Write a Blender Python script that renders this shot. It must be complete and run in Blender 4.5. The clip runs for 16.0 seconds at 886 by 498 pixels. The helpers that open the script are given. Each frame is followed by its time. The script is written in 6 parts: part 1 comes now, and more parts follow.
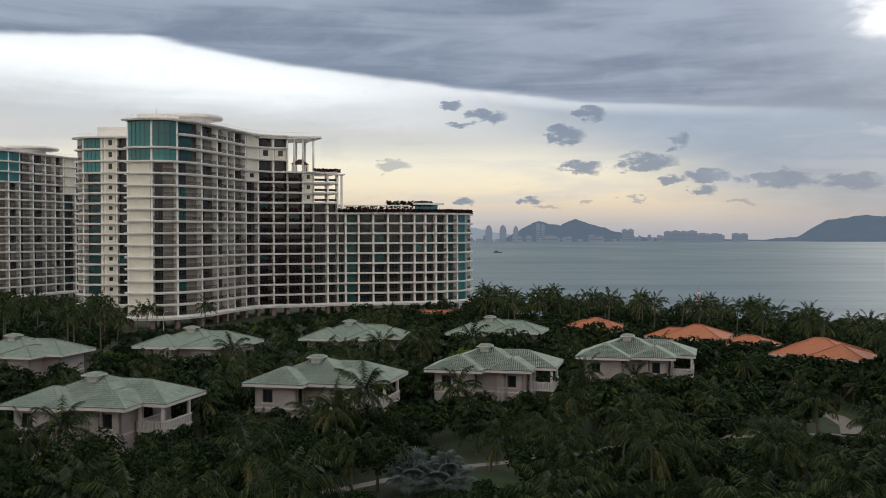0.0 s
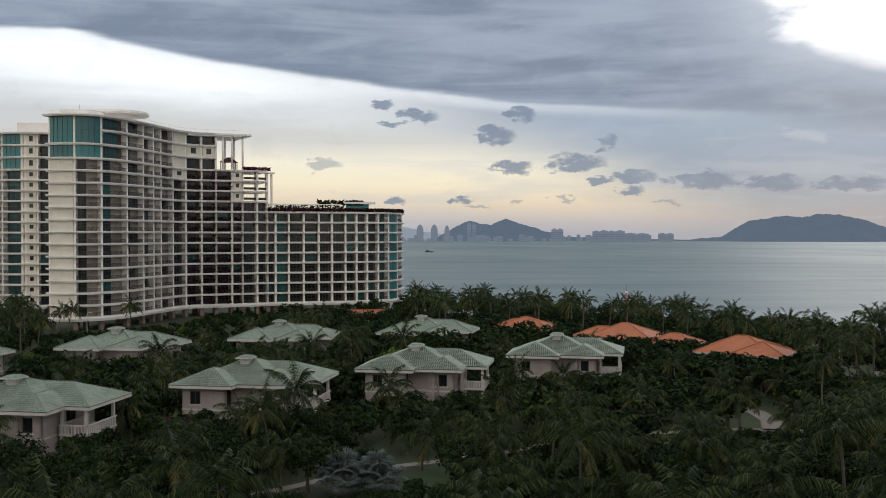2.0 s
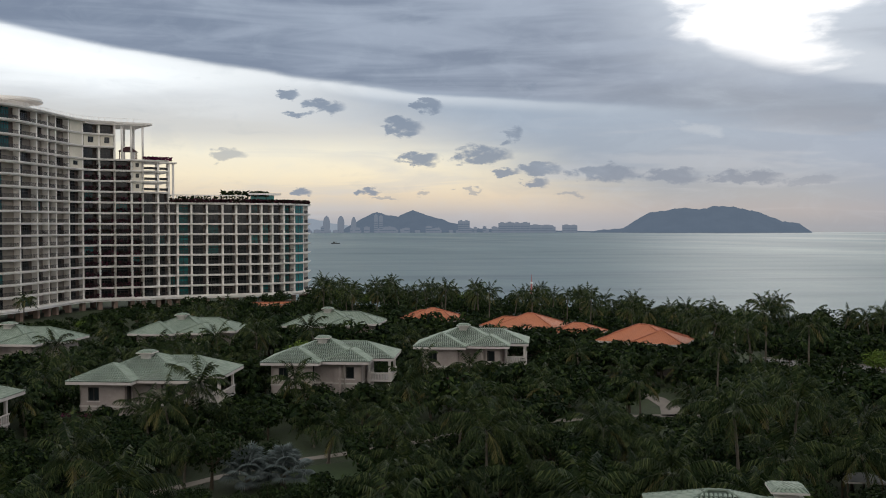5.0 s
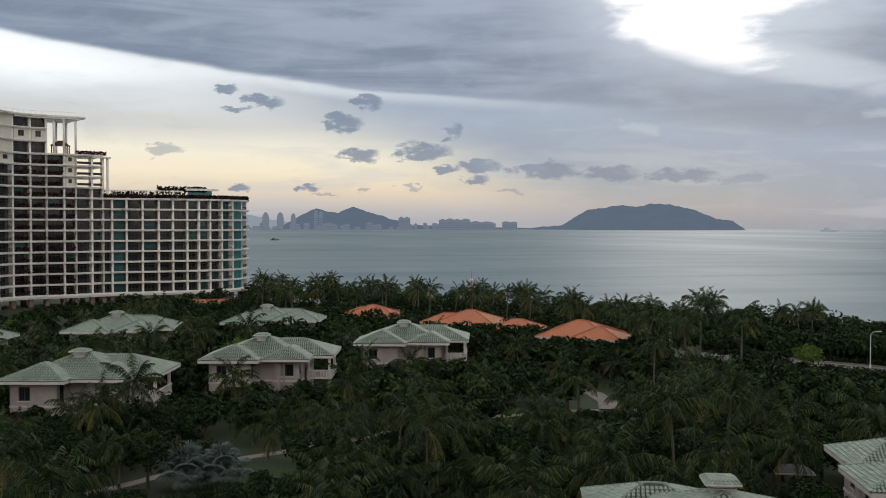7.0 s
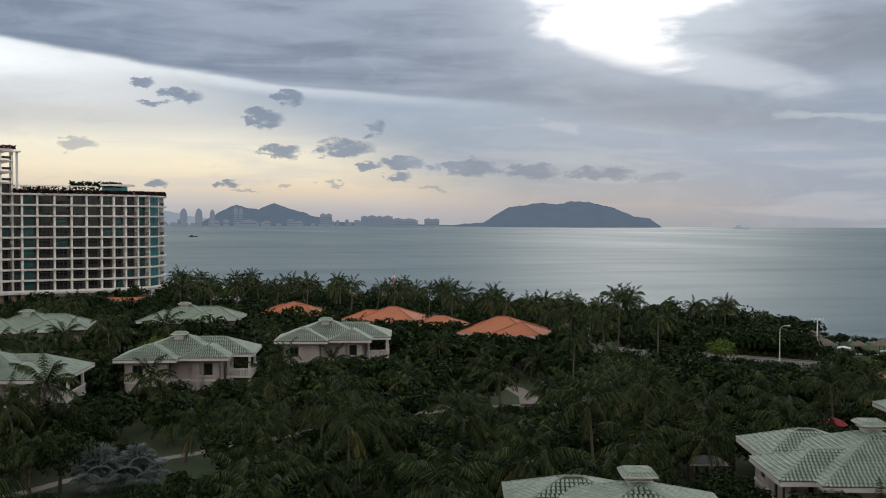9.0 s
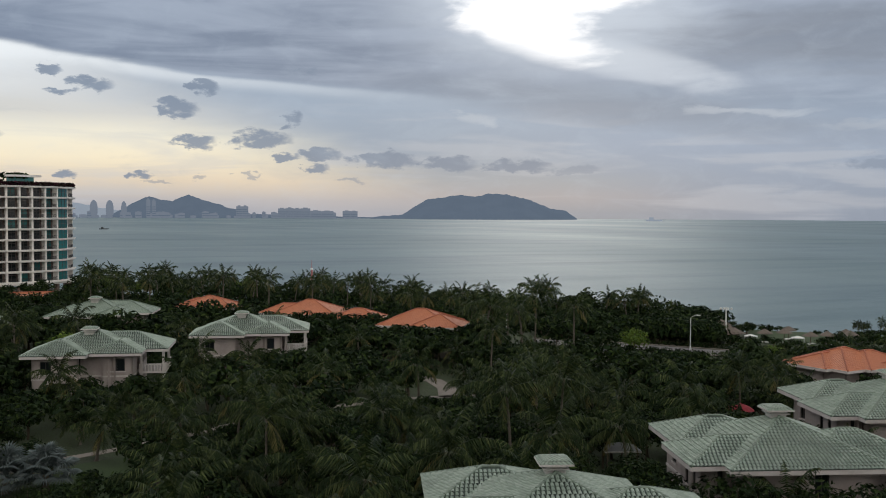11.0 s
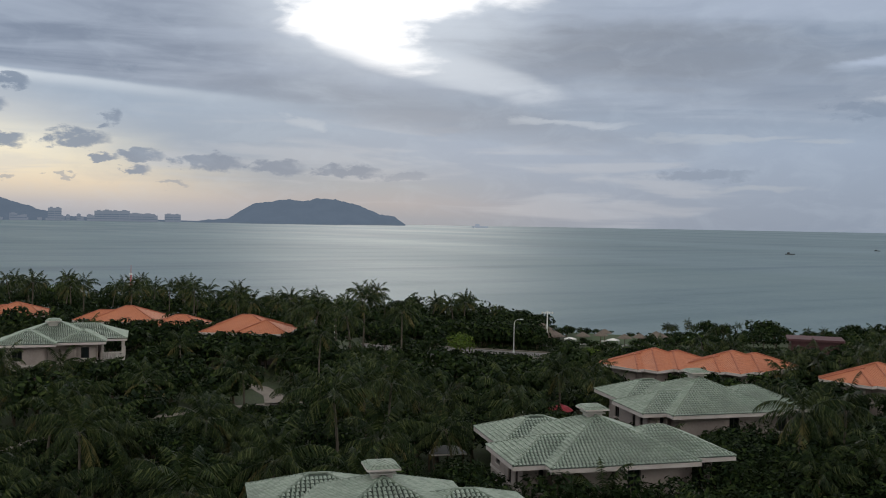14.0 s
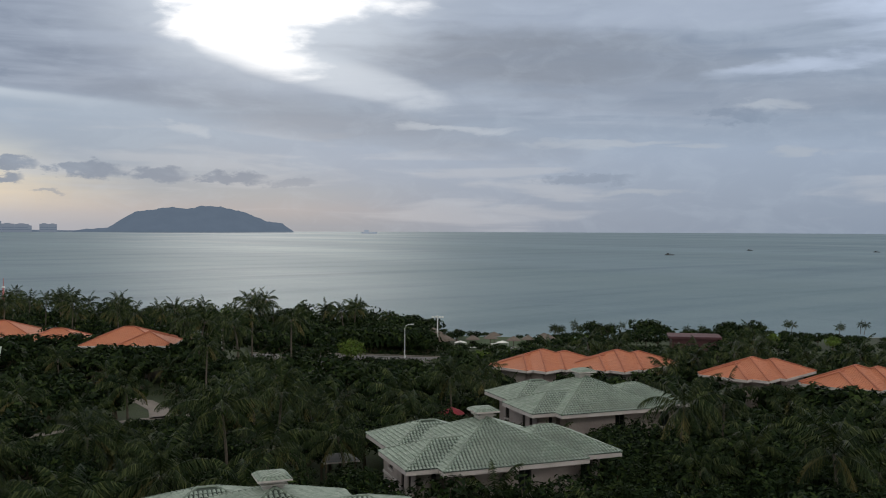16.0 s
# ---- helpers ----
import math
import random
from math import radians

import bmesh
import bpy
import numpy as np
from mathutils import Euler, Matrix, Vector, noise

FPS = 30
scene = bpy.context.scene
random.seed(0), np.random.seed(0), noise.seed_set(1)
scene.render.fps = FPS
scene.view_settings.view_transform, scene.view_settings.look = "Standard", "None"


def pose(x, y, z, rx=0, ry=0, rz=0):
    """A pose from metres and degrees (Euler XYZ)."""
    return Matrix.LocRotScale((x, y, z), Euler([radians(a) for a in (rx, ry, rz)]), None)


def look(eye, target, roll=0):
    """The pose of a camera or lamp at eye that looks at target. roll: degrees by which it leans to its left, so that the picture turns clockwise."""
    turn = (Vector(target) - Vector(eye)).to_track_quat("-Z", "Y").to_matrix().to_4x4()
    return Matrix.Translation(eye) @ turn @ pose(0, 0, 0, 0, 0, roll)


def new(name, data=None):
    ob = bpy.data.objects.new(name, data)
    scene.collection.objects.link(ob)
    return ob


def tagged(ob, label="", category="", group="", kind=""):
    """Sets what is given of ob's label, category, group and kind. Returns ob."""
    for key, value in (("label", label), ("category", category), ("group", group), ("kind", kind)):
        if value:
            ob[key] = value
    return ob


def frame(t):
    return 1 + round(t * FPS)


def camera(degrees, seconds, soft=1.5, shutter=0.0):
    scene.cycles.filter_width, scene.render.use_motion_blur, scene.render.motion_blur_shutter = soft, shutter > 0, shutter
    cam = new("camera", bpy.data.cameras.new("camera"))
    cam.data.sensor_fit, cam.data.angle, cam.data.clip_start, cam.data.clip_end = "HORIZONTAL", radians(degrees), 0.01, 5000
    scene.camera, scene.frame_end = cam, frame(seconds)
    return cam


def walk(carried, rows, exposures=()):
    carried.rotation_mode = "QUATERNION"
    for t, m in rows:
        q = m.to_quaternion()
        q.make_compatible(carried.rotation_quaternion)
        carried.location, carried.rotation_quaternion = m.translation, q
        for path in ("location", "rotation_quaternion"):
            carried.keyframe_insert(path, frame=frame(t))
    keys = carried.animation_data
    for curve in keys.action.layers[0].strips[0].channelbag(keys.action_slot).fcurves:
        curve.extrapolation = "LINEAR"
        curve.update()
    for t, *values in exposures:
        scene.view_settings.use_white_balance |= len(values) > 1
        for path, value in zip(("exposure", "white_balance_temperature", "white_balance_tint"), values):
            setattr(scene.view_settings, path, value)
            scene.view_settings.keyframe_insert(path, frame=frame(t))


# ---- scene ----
cam = camera(50.28, 16.0, soft=1.0)
# the eye stands on a high balcony and pans to the right; the lens swings a little way round the body
EYE = 24.0
ARM = 0.12
ROWS = [
    # seconds, yaw, pitch, roll
    (0.0, 0.00, -0.80, 0.16),
    (0.5, -1.13, -1.03, 0.06),
    (1.0, -2.19, -0.85, -0.02),
    (1.5, -3.18, -0.78, -0.04),
    (2.0, -4.17, -0.84, 0.04),
    (2.5, -4.58, -0.90, 0.11),
    (3.0, -5.88, -0.96, 0.25),
    (3.5, -7.31, -1.29, 0.10),
    (4.0, -8.38, -1.31, 0.02),
    (6.5, -12.18, -1.56, -0.00),
    (7.0, -13.42, -1.56, -0.10),
    (7.5, -14.52, -1.51, -0.12),
    (8.0, -15.63, -1.45, -0.09),
    (8.5, -16.88, -1.62, -0.10),
    (9.0, -18.14, -1.73, -0.24),
    (11.5, -24.48, -2.10, -0.44),
    (12.0, -25.95, -1.86, -0.71),
    (12.5, -27.52, -1.68, -0.94),
    (13.0, -29.74, -1.80, -1.23),
    (13.5, -31.35, -1.70, -1.13),
    (14.0, -33.45, -1.75, -0.94),
    (14.5, -35.26, -1.42, -0.97),
    (15.0, -37.15, -1.63, -0.76),
    (15.5, -38.41, -1.59, -0.77),
    (16.0, -40.15, -1.35, -0.19),
]


def eye_pose(yaw, pitch, roll):
    turn = pose(0, 0, 0, 0, 0, yaw) @ pose(0, 0, 0, pitch) @ pose(0, 0, 0, 0, roll) @ pose(0, 0, 0, 90)
    a = radians(-yaw)
    return Matrix.Translation((ARM * math.sin(a), ARM * (math.cos(a) - 1), EYE)) @ turn


walk(cam, [(t, eye_pose(yaw, pitch, roll)) for t, yaw, pitch, roll in ROWS])

# ---- world and sun ----
SUN_AZ, SUN_EL = 30.0, 16.0      # degrees to the right of +y, and up
scene.view_settings.exposure = 0.0


class Nodes:
    """A short way to write node trees."""

    def __init__(self, tree):
        self.tree = tree
        tree.nodes.clear()

    def add(self, kind, **settings):
        node = self.tree.nodes.new(kind)
        for key, value in settings.items():
            setattr(node, key, value)
        return node

    def put(self, socket, value):
        if isinstance(value, bpy.types.NodeSocket):
            self.tree.links.new(value, socket)
        elif value is not None:
            if socket.type == "RGBA" and isinstance(value, (tuple, list)) and len(value) == 3:
                value = (*value, 1.0)
            socket.default_value = value

    def math(self, op, a, b=None, c=None, clamp=False):
        node = self.add("ShaderNodeMath", operation=op, use_clamp=clamp)
        for socket, value in zip(node.inputs, (a, b, c)):
            self.put(socket, value)
        return node.outputs[0]

    def mix(self, fac, a, b, blend="MIX"):
        node = self.add("ShaderNodeMix", data_type="RGBA", blend_type=blend)
        self.put(node.inputs["Factor"], fac)
        self.put(node.inputs[6], a)
        self.put(node.inputs[7], b)
        return node.outputs[2]

    def step(self, value, lo, hi, a=0.0, b=1.0):
        node = self.add("ShaderNodeMapRange", interpolation_type="SMOOTHSTEP")
        for socket, v in zip(node.inputs[:5], (value, lo, hi, a, b)):
            self.put(socket, v)
        return node.outputs[0]

    def noise(self, vector, scale, detail=4.0, rough=0.55, distort=0.0):
        node = self.add("ShaderNodeTexNoise")
        self.put(node.inputs["Vector"], vector)
        for key, v in (("Scale", scale), ("Detail", detail), ("Roughness", rough), ("Distortion", distort)):
            self.put(node.inputs[key], v)
        return node.outputs["Fac"]

    def ramp(self, fac, stops):
        node = self.add("ShaderNodeValToRGB")
        self.put(node.inputs[0], fac)
        el = node.color_ramp.elements
        while len(el) < len(stops):
            el.new(0.5)
        for e, (p, c) in zip(el, stops):
            e.position = p
            e.color = (*c, 1.0) if len(c) == 3 else c
        return node.outputs[0]

    def vec(self, x, y, z=0.0):
        node = self.add("ShaderNodeCombineXYZ")
        for socket, v in zip(node.inputs, (x, y, z)):
            self.put(socket, v)
        return node.outputs[0]


# small dark cumulus: bearing, height, half width and half depth in degrees
PUFFS = [(0.4, 7.9, 0.9, 0.25), (2.7, 7.15, 1.3, 0.42), (1.2, 6.7, 0.9, 0.18), (9.0, 7.3, 0.85, 0.5), (7.5, 6.0, 1.2, 0.6), (14.0, 5.6, 0.7, 0.42), (8.4, 4.15, 1.25, 0.40), (12.2, 4.35, 1.9, 0.65),
         (15.7, 3.45, 1.4, 0.38), (15.4, 2.65, 0.8, 0.28), (13.6, 3.3, 0.9, 0.2), (19.6, 3.2, 2.1, 0.55), (23.5, 2.95, 1.7, 0.55), (27.6, 2.85, 2.2, 0.42), (1.3, 2.05, 0.65, 0.26), (5.4, 2.1, 0.6, 0.24)]
WISPS = [(-2.9, 4.3, 1.1, 0.34), (8.6, 2.0, 0.5, 0.18), (11.5, 2.2, 0.8, 0.12), (17.5, 1.9, 0.9, 0.14), (31.0, 2.6, 1.6, 0.3), (15.0, 8.3, 0.5, 0.2), (6.2, 1.7, 1.0, 0.12), (57.5, 6.5, 2.4, 0.55), (49.0, 2.9, 3.0, 0.4)]
# broad patches of the cloud deck: bearing, height, half width, half depth, slant, grey level, raggedness, how solid
VEILS = [(46.0, 10.0, 11.0, 1.7, -0.03, 0.225, 1.3, 0.75), (59.0, 7.4, 10.0, 0.9, -0.02, 0.30, 1.6, 0.5), (34.0, 6.2, 13.0, 1.0, -0.13, 0.275, 0.9, 0.6),
         (56.0, 12.4, 13.0, 0.9, 0.0, 0.46, 1.4, 0.6), (62.0, 9.2, 5.0, 0.55, 0.04, 0.58, 1.8, 0.8), (66.5, 12.0, 3.5, 1.6, 0.0, 0.66, 1.2, 0.8)]
BREAKS = [(34.2, 8.9, 5.4, 1.0, -0.24, 0.68, 1.0, 0.7), (41.0, 5.9, 3.6, 0.22, -0.02, 0.58, 1.0, 0.55), (49.5, 5.0, 4.5, 0.22, 0.0, 0.50, 1.2, 0.5), (24.9, 5.7, 0.9, 0.32, -0.12, 0.56, 0.5, 0.5),
          (55.6, 4.65, 1.5, 0.20, 0.0, 0.48, 0.8, 0.5), (60.4, 4.35, 1.5, 0.22, 0.0, 0.48, 0.8, 0.5), (51.6, 2.1, 3.0, 0.2, 0.0, 0.47, 1.0, 0.5), (59.3, 7.0, 1.4, 0.3, 0.0, 0.52, 0.8, 0.5)]
SUNLIT = [(28.2, 10.8, 3.7, 1.35, -0.30, 1.25, 0.6, 1.0), (30.6, 13.7, 6.8, 1.35, 0.0, 1.35, 0.6, 1.0), (28.0, 12.2, 3.8, 1.8, 0.0, 1.30, 0.6, 1.0)]


def build_world():
    world = bpy.data.worlds.new("evening_sky")
    scene.world = world
    world.use_nodes = True
    n = Nodes(world.node_tree)
    way = n.add("ShaderNodeTexCoord").outputs["Generated"]
    sep = n.add("ShaderNodeSeparateXYZ")
    n.put(sep.inputs[0], way)
    x, y, z = sep.outputs
    az = n.math("MULTIPLY", n.math("ARCTAN2", x, y), 57.29578)
    el = n.math("MULTIPLY", n.math("ARCSINE", z), 57.29578)
    sky = n.add("ShaderNodeTexSky", sky_type="NISHITA", sun_disc=False)
    sky.sun_elevation, sky.sun_rotation = radians(SUN_EL), radians(SUN_AZ)
    clear = n.mix(1.0, sky.outputs[0], (0.10, 0.10, 0.10), "MULTIPLY")
    wide = n.vec(n.math("MULTIPLY", az, 0.045), n.math("MULTIPLY", el, 0.16))
    ripple = n.vec(n.math("MULTIPLY", az, 0.30), n.math("MULTIPLY", el, 0.62), 1.7)
    big = n.noise(wide, 1.6, 4, 0.5, 0.4)
    fine = n.noise(wide, 5.5, 6, 0.6, 0.6)
    crisp = n.noise(ripple, 3.4, 6, 0.62, 0.3)
    both = n.math("ADD", n.math("MULTIPLY", big, 0.65), n.math("MULTIPLY", fine, 0.35))
    brush = n.noise(n.vec(n.math("MULTIPLY", az, 0.05), n.math("MULTIPLY", el, 0.42), 5.0), 1.9, 5, 0.50, 0.5)
    rag = n.math("SUBTRACT", n.math("ADD", n.math("MULTIPLY", brush, 0.7), n.math("MULTIPLY", fine, 0.3)), 0.5)

    # torn bearings and heights for ragged outlines
    tear = n.noise(n.vec(n.math("MULTIPLY", az, 0.16), n.math("MULTIPLY", el, 0.5), 8.0), 2.0, 5, 0.52, 0.3)
    taz = n.math("MULTIPLY_ADD", n.math("SUBTRACT", tear, 0.5), 6.0, az)
    tel = n.math("MULTIPLY_ADD", n.math("SUBTRACT", tear, 0.5), -1.6, el)

    def patches(cloud, rows, tint, soft):
        for ca, ce, rx, ry, slant, level, ragged, solid in rows:
            dx = n.math("SUBTRACT", taz, ca)
            px = n.math("DIVIDE", dx, rx)
            py = n.math("DIVIDE", n.math("SUBTRACT", tel, n.math("MULTIPLY_ADD", dx, slant, ce)), ry)
            f = n.math("SUBTRACT", 1.0, n.math("MULTIPLY_ADD", px, px, n.math("MULTIPLY", py, py)))
            f = n.math("MULTIPLY_ADD", rag, 3.2 * ragged, f)
            cloud = n.mix(n.math("MULTIPLY", n.step(f, -soft, 1.3 * soft), solid), cloud, tuple(level * c for c in tint))
        return cloud

    # open sky below the cloud deck: pale gold low on the one side, blue grey on the other
    h = n.math("DIVIDE", el, 14.0, clamp=True)
    gold = n.ramp(h, [(0.0, (0.40, 0.40, 0.43)), (0.05, (0.50, 0.46, 0.45)), (0.13, (0.80, 0.64, 0.47)), (0.22, (0.98, 0.82, 0.58)), (0.31, (0.97, 0.86, 0.66)),
                      (0.40, (0.70, 0.66, 0.60)), (0.55, (0.62, 0.61, 0.60)), (0.68, (0.72, 0.71, 0.68)), (1.0, (0.80, 0.80, 0.80))])
    mid = n.ramp(h, [(0.0, (0.29, 0.32, 0.365)), (0.07, (0.38, 0.365, 0.38)), (0.14, (0.36, 0.375, 0.40)), (0.26, (0.32, 0.365, 0.43)), (0.45, (0.355, 0.41, 0.485)), (1.0, (0.37, 0.43, 0.51))])
    cool = n.ramp(h, [(0.0, (0.265, 0.31, 0.38)), (0.12, (0.295, 0.34, 0.415)), (0.3, (0.34, 0.39, 0.475)), (0.5, (0.34, 0.40, 0.48)), (0.75, (0.35, 0.41, 0.495)), (1.0, (0.40, 0.45, 0.53))])
    lean = n.math("ADD", az, n.math("MULTIPLY", n.math("SUBTRACT", el, 3.0), 2.2))
    lean = n.math("MULTIPLY_ADD", rag, 9.0, lean)
    low = n.mix(n.step(lean, 7.0, 23.0), gold, mid)
    low = n.mix(n.step(lean, 24.0, 40.0), low, cool)
    # faint level streaks through the gold
    low = n.mix(n.math("MULTIPLY", n.step(brush, 0.50, 0.66, 0.0, 0.35), n.step(el, 8.0, 4.0)), low, (0.56, 0.55, 0.56))
    # the bright break under the deck, fading to grey towards its foot
    rise = n.math("SUBTRACT", el, n.math("SUBTRACT", 7.2, n.math("MULTIPLY", az, 0.075)))
    rise = n.math("ADD", rise, n.math("MULTIPLY", rag, 3.0))
    left = n.math("MULTIPLY", n.step(az, 8.0, -13.0), n.step(rise, -2.0, 1.6))
    left = n.math("MULTIPLY", left, n.step(az, -75.0, -30.0, 0.25, 1.0))
    low = n.mix(left, low, (1.14, 1.13, 1.10))

    # the long dark cloud deck: the height of its lower edge by bearing
    way_along = n.math("DIVIDE", n.math("ADD", az, 40.0), 110.0, clamp=True)
    edge = n.ramp(way_along, [((a + 40.0) / 110.0, (e / 20.0,) * 3) for a, e in ((-40, 10.0), (-25, 10.85), (-17.6, 11.25), (-12.9, 10.5), (-9.6, 9.95), (-2.2, 9.05), (7.4, 8.0), (17.2, 7.3), (25, 6.7), (35, 5.9), (50, 5.2))])
    over = n.math("SUBTRACT", el, n.math("MULTIPLY", edge, 20.0))
    over = n.math("MULTIPLY_ADD", rag, 0.8, over)
    crisp_edge = n.step(over, -0.10, 0.42)
    soft_edge = n.step(n.math("MULTIPLY_ADD", rag, 3.5, over), -1.2, 2.2, 0.0, 0.75)
    turn = n.step(az, 14.0, 30.0)
    deck = n.math("ADD", n.math("MULTIPLY", crisp_edge, n.math("SUBTRACT", 1.0, turn)), n.math("MULTIPLY", soft_edge, turn))
    high = n.math("MULTIPLY_ADD", n.math("SUBTRACT", over, 1.5), 0.030, brush)
    grey = n.mix(n.step(high, 0.34, 0.72), (0.215, 0.252, 0.325), (0.36, 0.40, 0.475))
    cloud = n.mix(deck, low, grey)
    # a pale rim along the edge of the deck
    rim = n.math("MULTIPLY", n.step(over, -0.75, -0.05), n.step(over, 0.25, -0.02))
    cloud = n.mix(n.math("MULTIPLY", rim, n.step(az, 26.0, 2.0, 0.0, 0.55)), cloud, (0.92, 0.91, 0.89))

    cloud = patches(cloud, VEILS, (0.91, 1.0, 1.19), 1.2)
    cloud = patches(cloud, BREAKS, (0.97, 1.0, 1.05), 0.9)

    # small cumulus with torn outlines
    warp = n.noise(ripple, 2.4, 5, 0.6, 0.0)
    waz = n.math("MULTIPLY_ADD", n.math("SUBTRACT", crisp, 0.5), 2.2, az)
    wel = n.math("MULTIPLY_ADD", n.math("SUBTRACT", warp, 0.5), 1.5, el)
    for rows, strong in ((PUFFS, 0.88), (WISPS, 0.50)):
        field = None
        for ca, ce, rx, ry in rows:
            px = n.math("DIVIDE", n.math("SUBTRACT", waz, ca), rx)
            py = n.math("DIVIDE", n.math("SUBTRACT", wel, ce), ry)
            one = n.math("SUBTRACT", 1.0, n.math("MULTIPLY_ADD", px, px, n.math("MULTIPLY", py, py)))
            field = one if field is None else n.math("MAXIMUM", field, one)
        field = n.math("MULTIPLY_ADD", n.math("SUBTRACT", crisp, 0.5), 3.2, field)
        cloud = n.mix(n.math("MULTIPLY", n.step(field, -0.25, 0.75), strong), cloud, (0.205, 0.250, 0.325))

    # the veiled sun breaks through the deck, with a wide halo
    dx = n.math("SUBTRACT", az, SUN_AZ)
    dy = n.math("SUBTRACT", el, 13.0)
    dist = n.math("SQRT", n.math("ADD", n.math("POWER", n.math("MULTIPLY", dx, 0.75), 2.0), n.math("POWER", n.math("MULTIPLY", dy, 1.5), 2.0)))
    dist = n.math("MULTIPLY_ADD", rag, 9.0, dist)
    cloud = n.mix(n.step(dist, 9.5, 2.5, 0.0, 0.60), cloud, (0.74, 0.77, 0.81))
    cloud = patches(cloud, SUNLIT, (1.06, 1.0, 0.95), 1.0)
    # higher up, and all round behind, an even bright overcast
    zen = n.mix(n.step(both, 0.3, 0.7), (0.58, 0.60, 0.63), (0.80, 0.81, 0.83))
    cloud = n.mix(n.step(el, 17.0, 36.0), cloud, zen)
    behind = n.step(n.math("ABSOLUTE", n.math("SUBTRACT", az, 20.0)), 75.0, 125.0)
    # mottling, and the cool cast of the evening
    speck = n.noise(ripple, 1.1, 6, 0.62, 0.6)
    cloud = n.mix(n.step(speck, 0.45, 0.70, 0.0, 0.10), cloud, (0.58, 0.64, 0.70))
    cloud = n.mix(n.step(speck, 0.46, 0.30, 0.0, 0.10), cloud, (0.31, 0.36, 0.42))
    cloud = n.mix(1.0, cloud, n.mix(n.step(el, 14.0, 34.0), (0.945, 1.0, 1.06), (1.0, 0.985, 0.95)), "MULTIPLY")
    veil = n.mix(n.step(both, 0.3, 0.7), (0.90, 0.86, 0.80), (1.16, 1.11, 1.04))
    cloud = n.mix(n.math("MULTIPLY", behind, n.step(el, 60.0, 40.0)), cloud, veil)
    cloud = n.mix(0.98, clear, cloud)
    bg = n.add("ShaderNodeBackground")
    n.put(bg.inputs[0], cloud)
    bg.inputs[1].default_value = 1.0
    n.put(n.add("ShaderNodeOutputWorld").inputs[0], bg.outputs[0])


build_world()
sun = new("sun", bpy.data.lights.new("sun", "SUN"))
sun.data.energy, sun.data.angle, sun.data.color = 0.3, radians(18), (1.0, 0.95, 0.87)
a, e = radians(SUN_AZ), radians(SUN_EL + 6)
sun.matrix_world = look((0, 0, 80), (-math.sin(a) * math.cos(e), -math.cos(a) * math.cos(e), 80 - math.sin(e)))

# ---- materials ----
def material(name, base, rough=0.7, second=None, scale=1.0, third=None, fine=12.0, bump=0.0, metal=0.0, coords="Object", spec=0.5, per_object=0.0, translucent=0.0):
    """A weathered surface: two colours mixed by a broad noise, a third by a fine one, and a relief."""
    m = bpy.data.materials.new(name)
    m.use_nodes = True
    n = Nodes(m.node_tree)
    co = n.add("ShaderNodeNewGeometry").outputs["Position"] if coords == "World" else n.add("ShaderNodeTexCoord").outputs[coords]
    second = second or tuple(c * 0.8 for c in base)
    third = third or tuple(c * 1.12 for c in base)
    broad = n.noise(co, scale, 5, 0.6)
    grain = n.noise(co, fine, 3, 0.6)
    colour = n.mix(n.step(broad, 0.35, 0.68), base, second)
    colour = n.mix(n.math("MULTIPLY", n.step(grain, 0.45, 0.75), 0.5), colour, third)
    if per_object:
        r = n.add("ShaderNodeObjectInfo").outputs["Random"]
        v = n.math("ADD", 1.0 - per_object, n.math("MULTIPLY", r, 2 * per_object))
        hsv = n.add("ShaderNodeHueSaturation")
        n.put(hsv.inputs["Value"], v)
        n.put(hsv.inputs["Hue"], n.math("ADD", 0.488, n.math("MULTIPLY", r, 0.03)))
        n.put(hsv.inputs["Color"], colour)
        colour = hsv.outputs[0]
    b = n.add("ShaderNodeBsdfPrincipled")
    n.put(b.inputs["Base Color"], colour)
    b.inputs["Metallic"].default_value = metal
    b.inputs["Specular IOR Level"].default_value = spec
    n.put(b.inputs["Roughness"], n.math("ADD", rough - 0.06, n.math("MULTIPLY", grain, 0.12)))
    if bump:
        bp = n.add("ShaderNodeBump")
        bp.inputs["Strength"].default_value = bump
        bp.inputs["Distance"].default_value = 0.03
        n.put(bp.inputs["Height"], grain)
        n.put(b.inputs["Normal"], bp.outputs[0])
    out = b.outputs[0]
    if translucent:
        t = n.add("ShaderNodeBsdfTranslucent")
        n.put(t.inputs[0], colour)
        mx = n.add("ShaderNodeMixShader")
        mx.inputs[0].default_value = translucent
        n.put(mx.inputs[1], b.outputs[0])
        n.put(mx.inputs[2], t.outputs[0])
        out = mx.outputs[0]
    n.put(n.add("ShaderNodeOutputMaterial").inputs[0], out)
    return m


